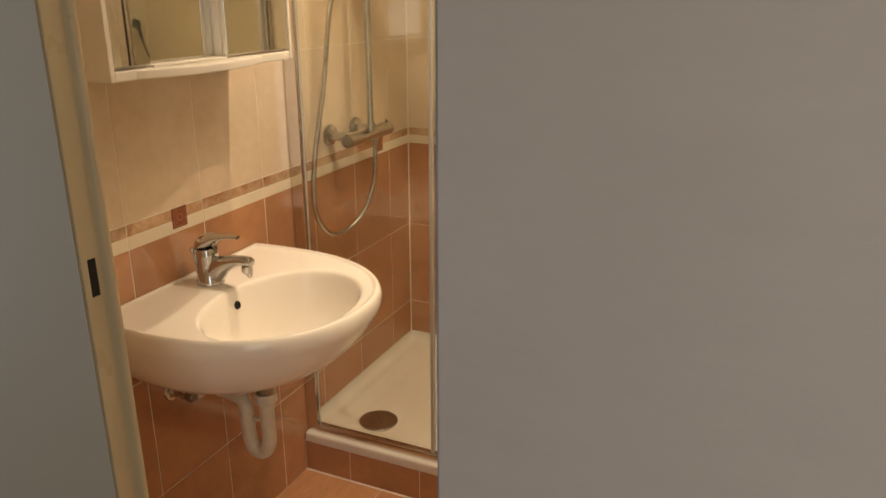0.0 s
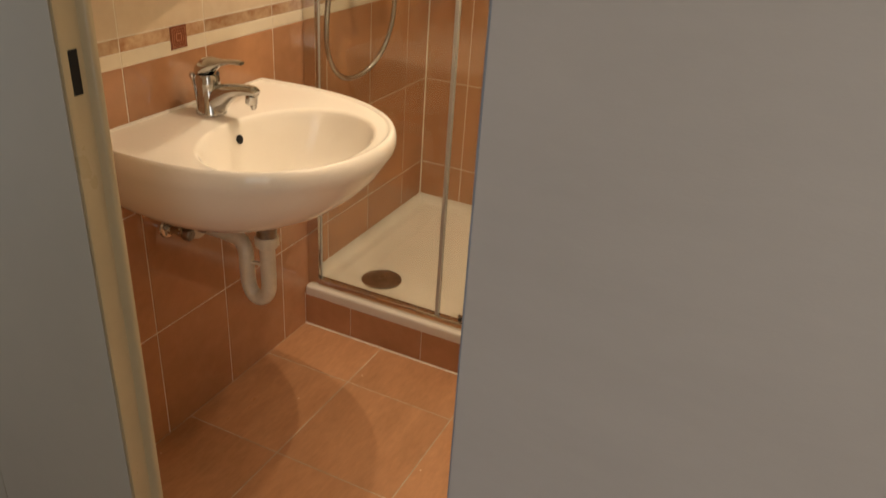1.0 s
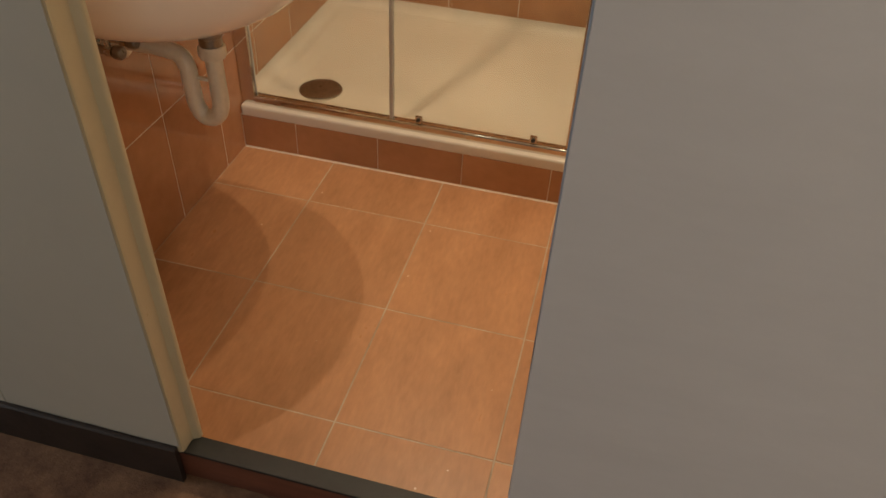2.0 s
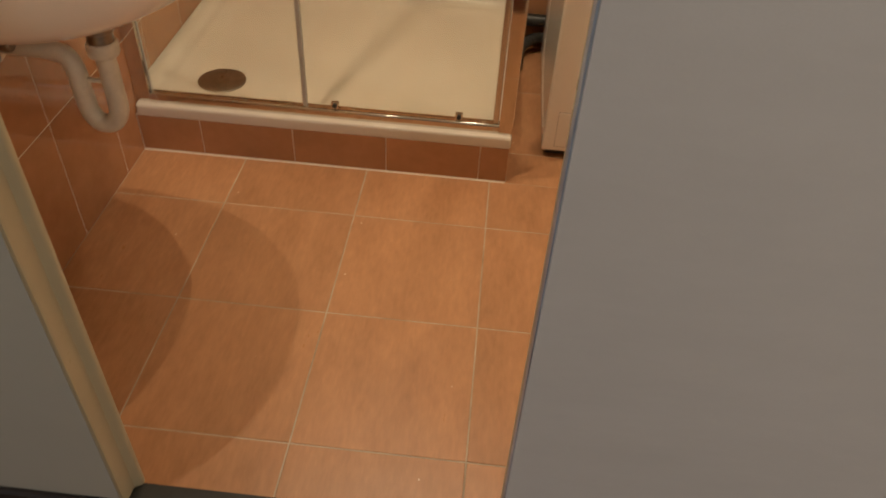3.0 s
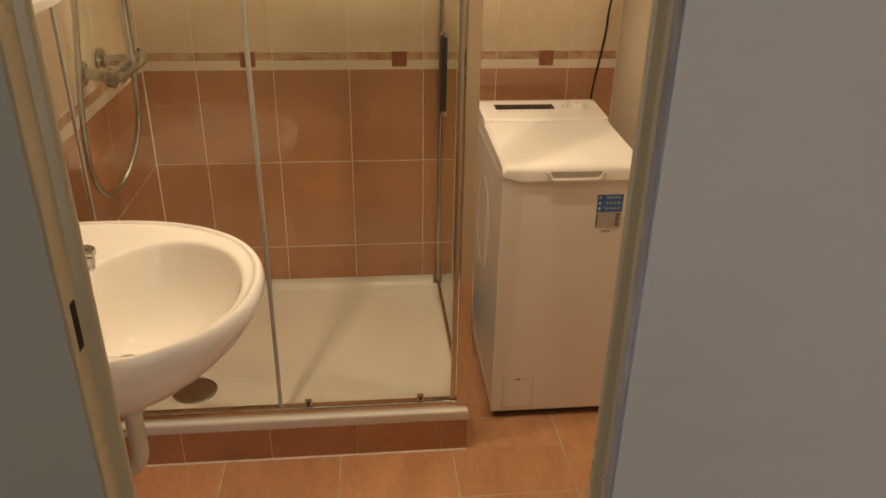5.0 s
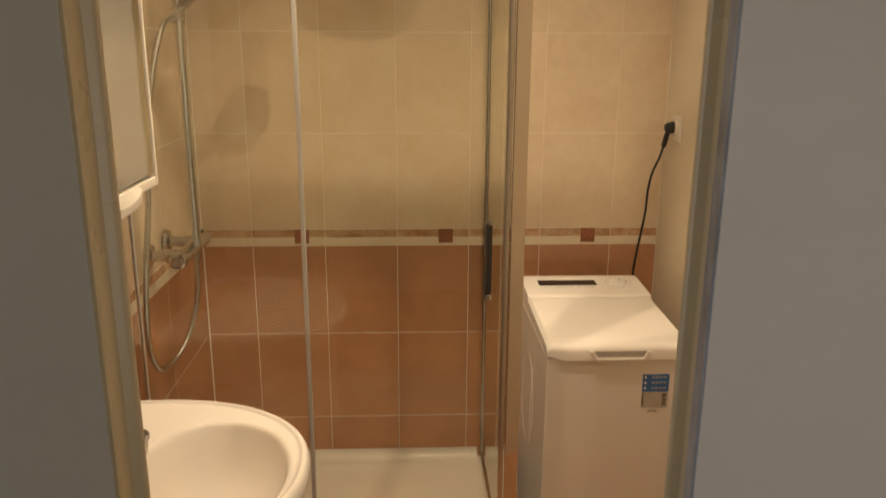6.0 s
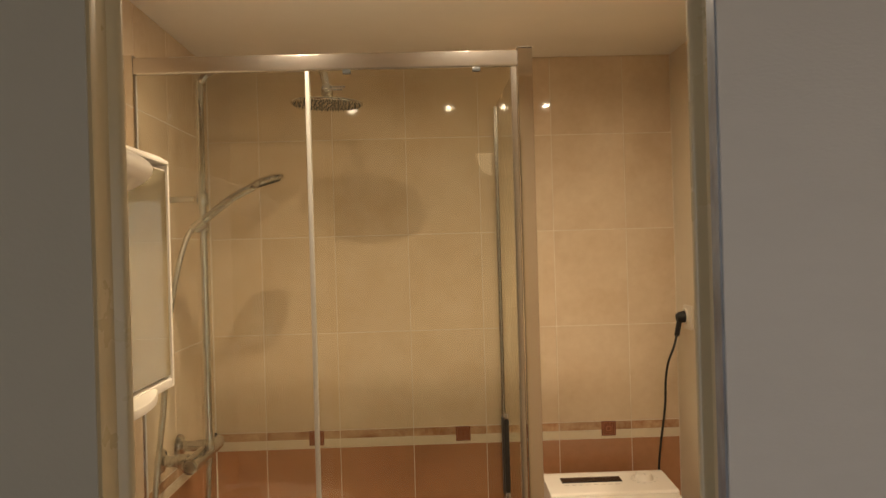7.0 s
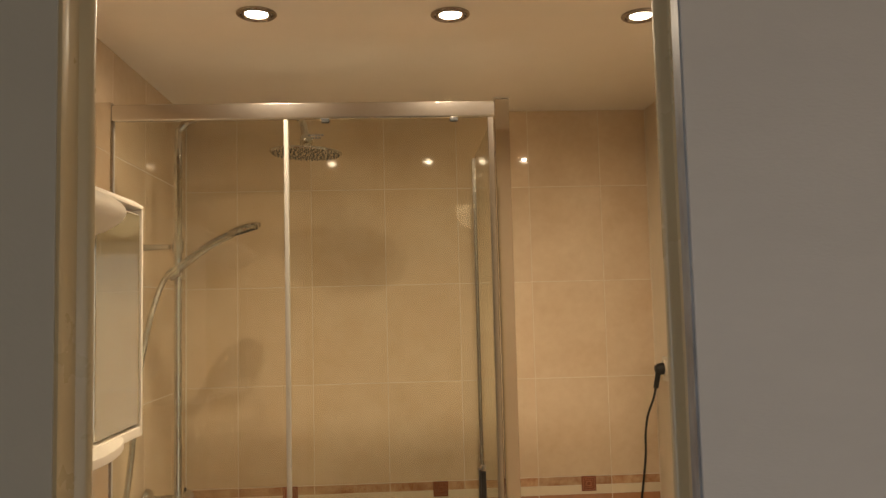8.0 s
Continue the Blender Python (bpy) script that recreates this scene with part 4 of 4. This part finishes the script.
def tile_mesh(w, h, t, c):
    key = (round(w, 3), round(h, 3), t, c)
    if key in TILES:
        return TILES[key]
    w, h = key[0], key[1]
    a, b = w / 2, h / 2
    v = [(sx * a, sy * b, 0) for sx, sy in ((-1, -1), (1, -1), (1, 1), (-1, 1))]
    v += [(sx * a, sy * b, t - c) for sx, sy in ((-1, -1), (1, -1), (1, 1), (-1, 1))]
    v += [(sx * (a - c), sy * (b - c), t) for sx, sy in ((-1, -1), (1, -1), (1, 1), (-1, 1))]
    f = [(8, 9, 10, 11), (3, 2, 1, 0)]
    for o in (0, 4):
        f += [(o + i, o + (i + 1) % 4, o + 4 + (i + 1) % 4, o + 4 + i) for i in range(4)]
    me = bpy.data.meshes.new("tile")
    me.from_pydata(v, [], f)
    me.update()
    TILES[key] = me
    return me


TILE_MESHES = {}


def tile(name, parent, material, basis, u0, u1, v0, v1, t=0.006, c=0.0007, lift=0.0, wonky=0.0):
    """One tile on a surface: basis turns (u, v, height) into the world."""
    if u1 - u0 < 0.006 or v1 - v0 < 0.006:
        return None
    base = tile_mesh(u1 - u0, v1 - v0, t, c)
    key = (base.name, material.name)
    if key not in TILE_MESHES:
        me = base.copy()
        me.name = name
        me.materials.append(material)
        TILE_MESHES[key] = me
    ob = new(name, TILE_MESHES[key])
    ob.parent = parent
    at = Vector((0, 0, 0)) if parent.type == "MESH" and parent.location.length == 0 else -parent.location
    tip = pose(0, 0, 0, random.uniform(-wonky, wonky), random.uniform(-wonky, wonky), 0)
    ob.matrix_basis = Matrix.Translation(at) @ basis @ Matrix.Translation(((u0 + u1) / 2, (v0 + v1) / 2, lift - t)) @ tip
    return ob


def grid(first, pitch, lo, hi):
    k = math.floor((lo - first) / pitch)
    out = []
    while first + k * pitch < hi:
        a, b = max(lo, first + k * pitch), min(hi, first + (k + 1) * pitch)
        if b - a > 0.004:
            out.append((a, b))
        k += 1
    return out


WEST = Matrix(((0, 0, 1, 0), (1, 0, 0, 0), (0, 1, 0, 0), (0, 0, 0, 1)))          # u = y, v = z, out = +x
NORTH = Matrix(((-1, 0, 0, 0), (0, 0, -1, BACK), (0, 1, 0, 0), (0, 0, 0, 1)))    # u = -x, v = z, out = -y
DOWN = Matrix.Identity(4)
G = 0.0012
DARK_ROWS = [(-0.002, 0.310), (0.3125, 0.6405), (0.643, 0.9665)]
LIGHT_ROWS = [(1.0285, 1.3585), (1.361, 1.689), (1.6915, 2.0195), (2.022, CEIL)]


def tiled_wall(parent, basis, cols, decos):
    for a, b in cols:
        for lo, hi in DARK_ROWS:
            tile("terracotta_tile", parent, M_TILE_DARK, basis, a + G, b - G, lo, hi, wonky=0.07)
        for lo, hi in LIGHT_ROWS:
            tile("cream_tile", parent, M_TILE_LIGHT, basis, a + G, b - G, lo, hi, wonky=0.07)
        tile("border_strip", parent, M_STRIP, basis, a + G, b - G, 0.969, 0.9955)
        tile("marbled_strip", parent, M_MARBLE, basis, a + G, b - G, 0.9975, 1.026)
    for u in decos:
        d = tile("relief_tile", parent, M_DECO, basis, u - 0.025, u + 0.025, 0.9765, 1.0265, t=0.0075, lift=0.0015)
        ring = bmesh.new()
        for r, wd in ((0.0195, 0.0014), (0.0135, 0.0010), (0.0075, 0.0022)):
            for s in (-1, 1):
                box(-r, r, s * r - wd / 2, s * r + wd / 2, 0.0074, 0.0081, bm=ring)
                box(s * r - wd / 2, s * r + wd / 2, -r + wd / 2, r - wd / 2, 0.0074, 0.0080, bm=ring)
        o = part("relief_line", ring, M_DECO_RING, None, "copper coloured square lines", smooth=False)
        o.parent = d


tiled_wall(wall_west, WEST, grid(-0.6135, 0.2515, FRONT + 0.002, BACK - 0.003), [-0.447, 0.064, 0.569, -0.95])
tiled_wall(wall_north, NORTH, [(-b, -a) for a, b in grid(0.1725, 0.2513, 0.002, RIGHT - 0.002)], [-0.343, -0.845, -1.349])

for a, b in grid(0.2865, 0.3358, 0.0, RIGHT - 0.002):
    for lo, hi in grid(-0.1975, 0.3405, -1.033, BACK - 0.002):
        if lo > -0.01 and b <= 1.0:
            continue
        if lo < 0.0 < hi and b <= 1.0:
            hi = 0.0
        if lo < 0.0 < hi and a < 1.0 < b:
            tile("floor_tile", floor, M_FLOOR, DOWN, a + 0.0014, b - 0.0014, lo + 0.0014, -0.0012, t=0.008, c=0.0012, wonky=0.05)
            tile("floor_tile", floor, M_FLOOR, DOWN, 1.0015, b - 0.0014, 0.0, hi - 0.0014, t=0.008, c=0.0012, wonky=0.05)
            continue
        if lo > -0.01 and a < 1.0:
            a2 = 1.0015
        else:
            a2 = a + 0.0014
        tile("floor_tile", floor, M_FLOOR, DOWN, a2, b - 0.0014, lo + 0.0014, hi - 0.0014, t=0.008, c=0.0012, wonky=0.05)

# tiled plinth below the tray
plinth = solid("plinth", box(0.0, 0.9985, 0.0015, 0.799, -0.001, 0.1115), M_GROUT, "tiled plinth carrying the shower tray", "plinth", "structure", smooth=False)
SOUTH = Matrix(((1, 0, 0, 0), (0, 0, -1, 0.0), (0, 1, 0, 0), (0, 0, 0, 1)))
EAST = Matrix(((0, 0, 1, 1.0), (1, 0, 0, 0), (0, 1, 0, 0), (0, 0, 0, 1)))
for a, b in grid(0.1715, 0.2513, 0.0015, 0.999):
    tile("plinth_tile", plinth, M_TILE_DARK, SOUTH, a + G, b - G, 0.004, 0.1095, wonky=0.07)
for a, b in grid(0.0, 0.2513, 0.0, 0.797):
    tile("plinth_tile", plinth, M_TILE_DARK, EAST, a + G, b - G, 0.004, 0.1095, wonky=0.07)
bm = prism([(-0.0035, 0.0003), (-0.0002, 0.0003), (-0.0002, 0.0038)], "x", 0.002, 1.0)
solid("floor_joint", bm, M_GROUT, "pale silicone joint along the plinth foot", "joint", "structure")
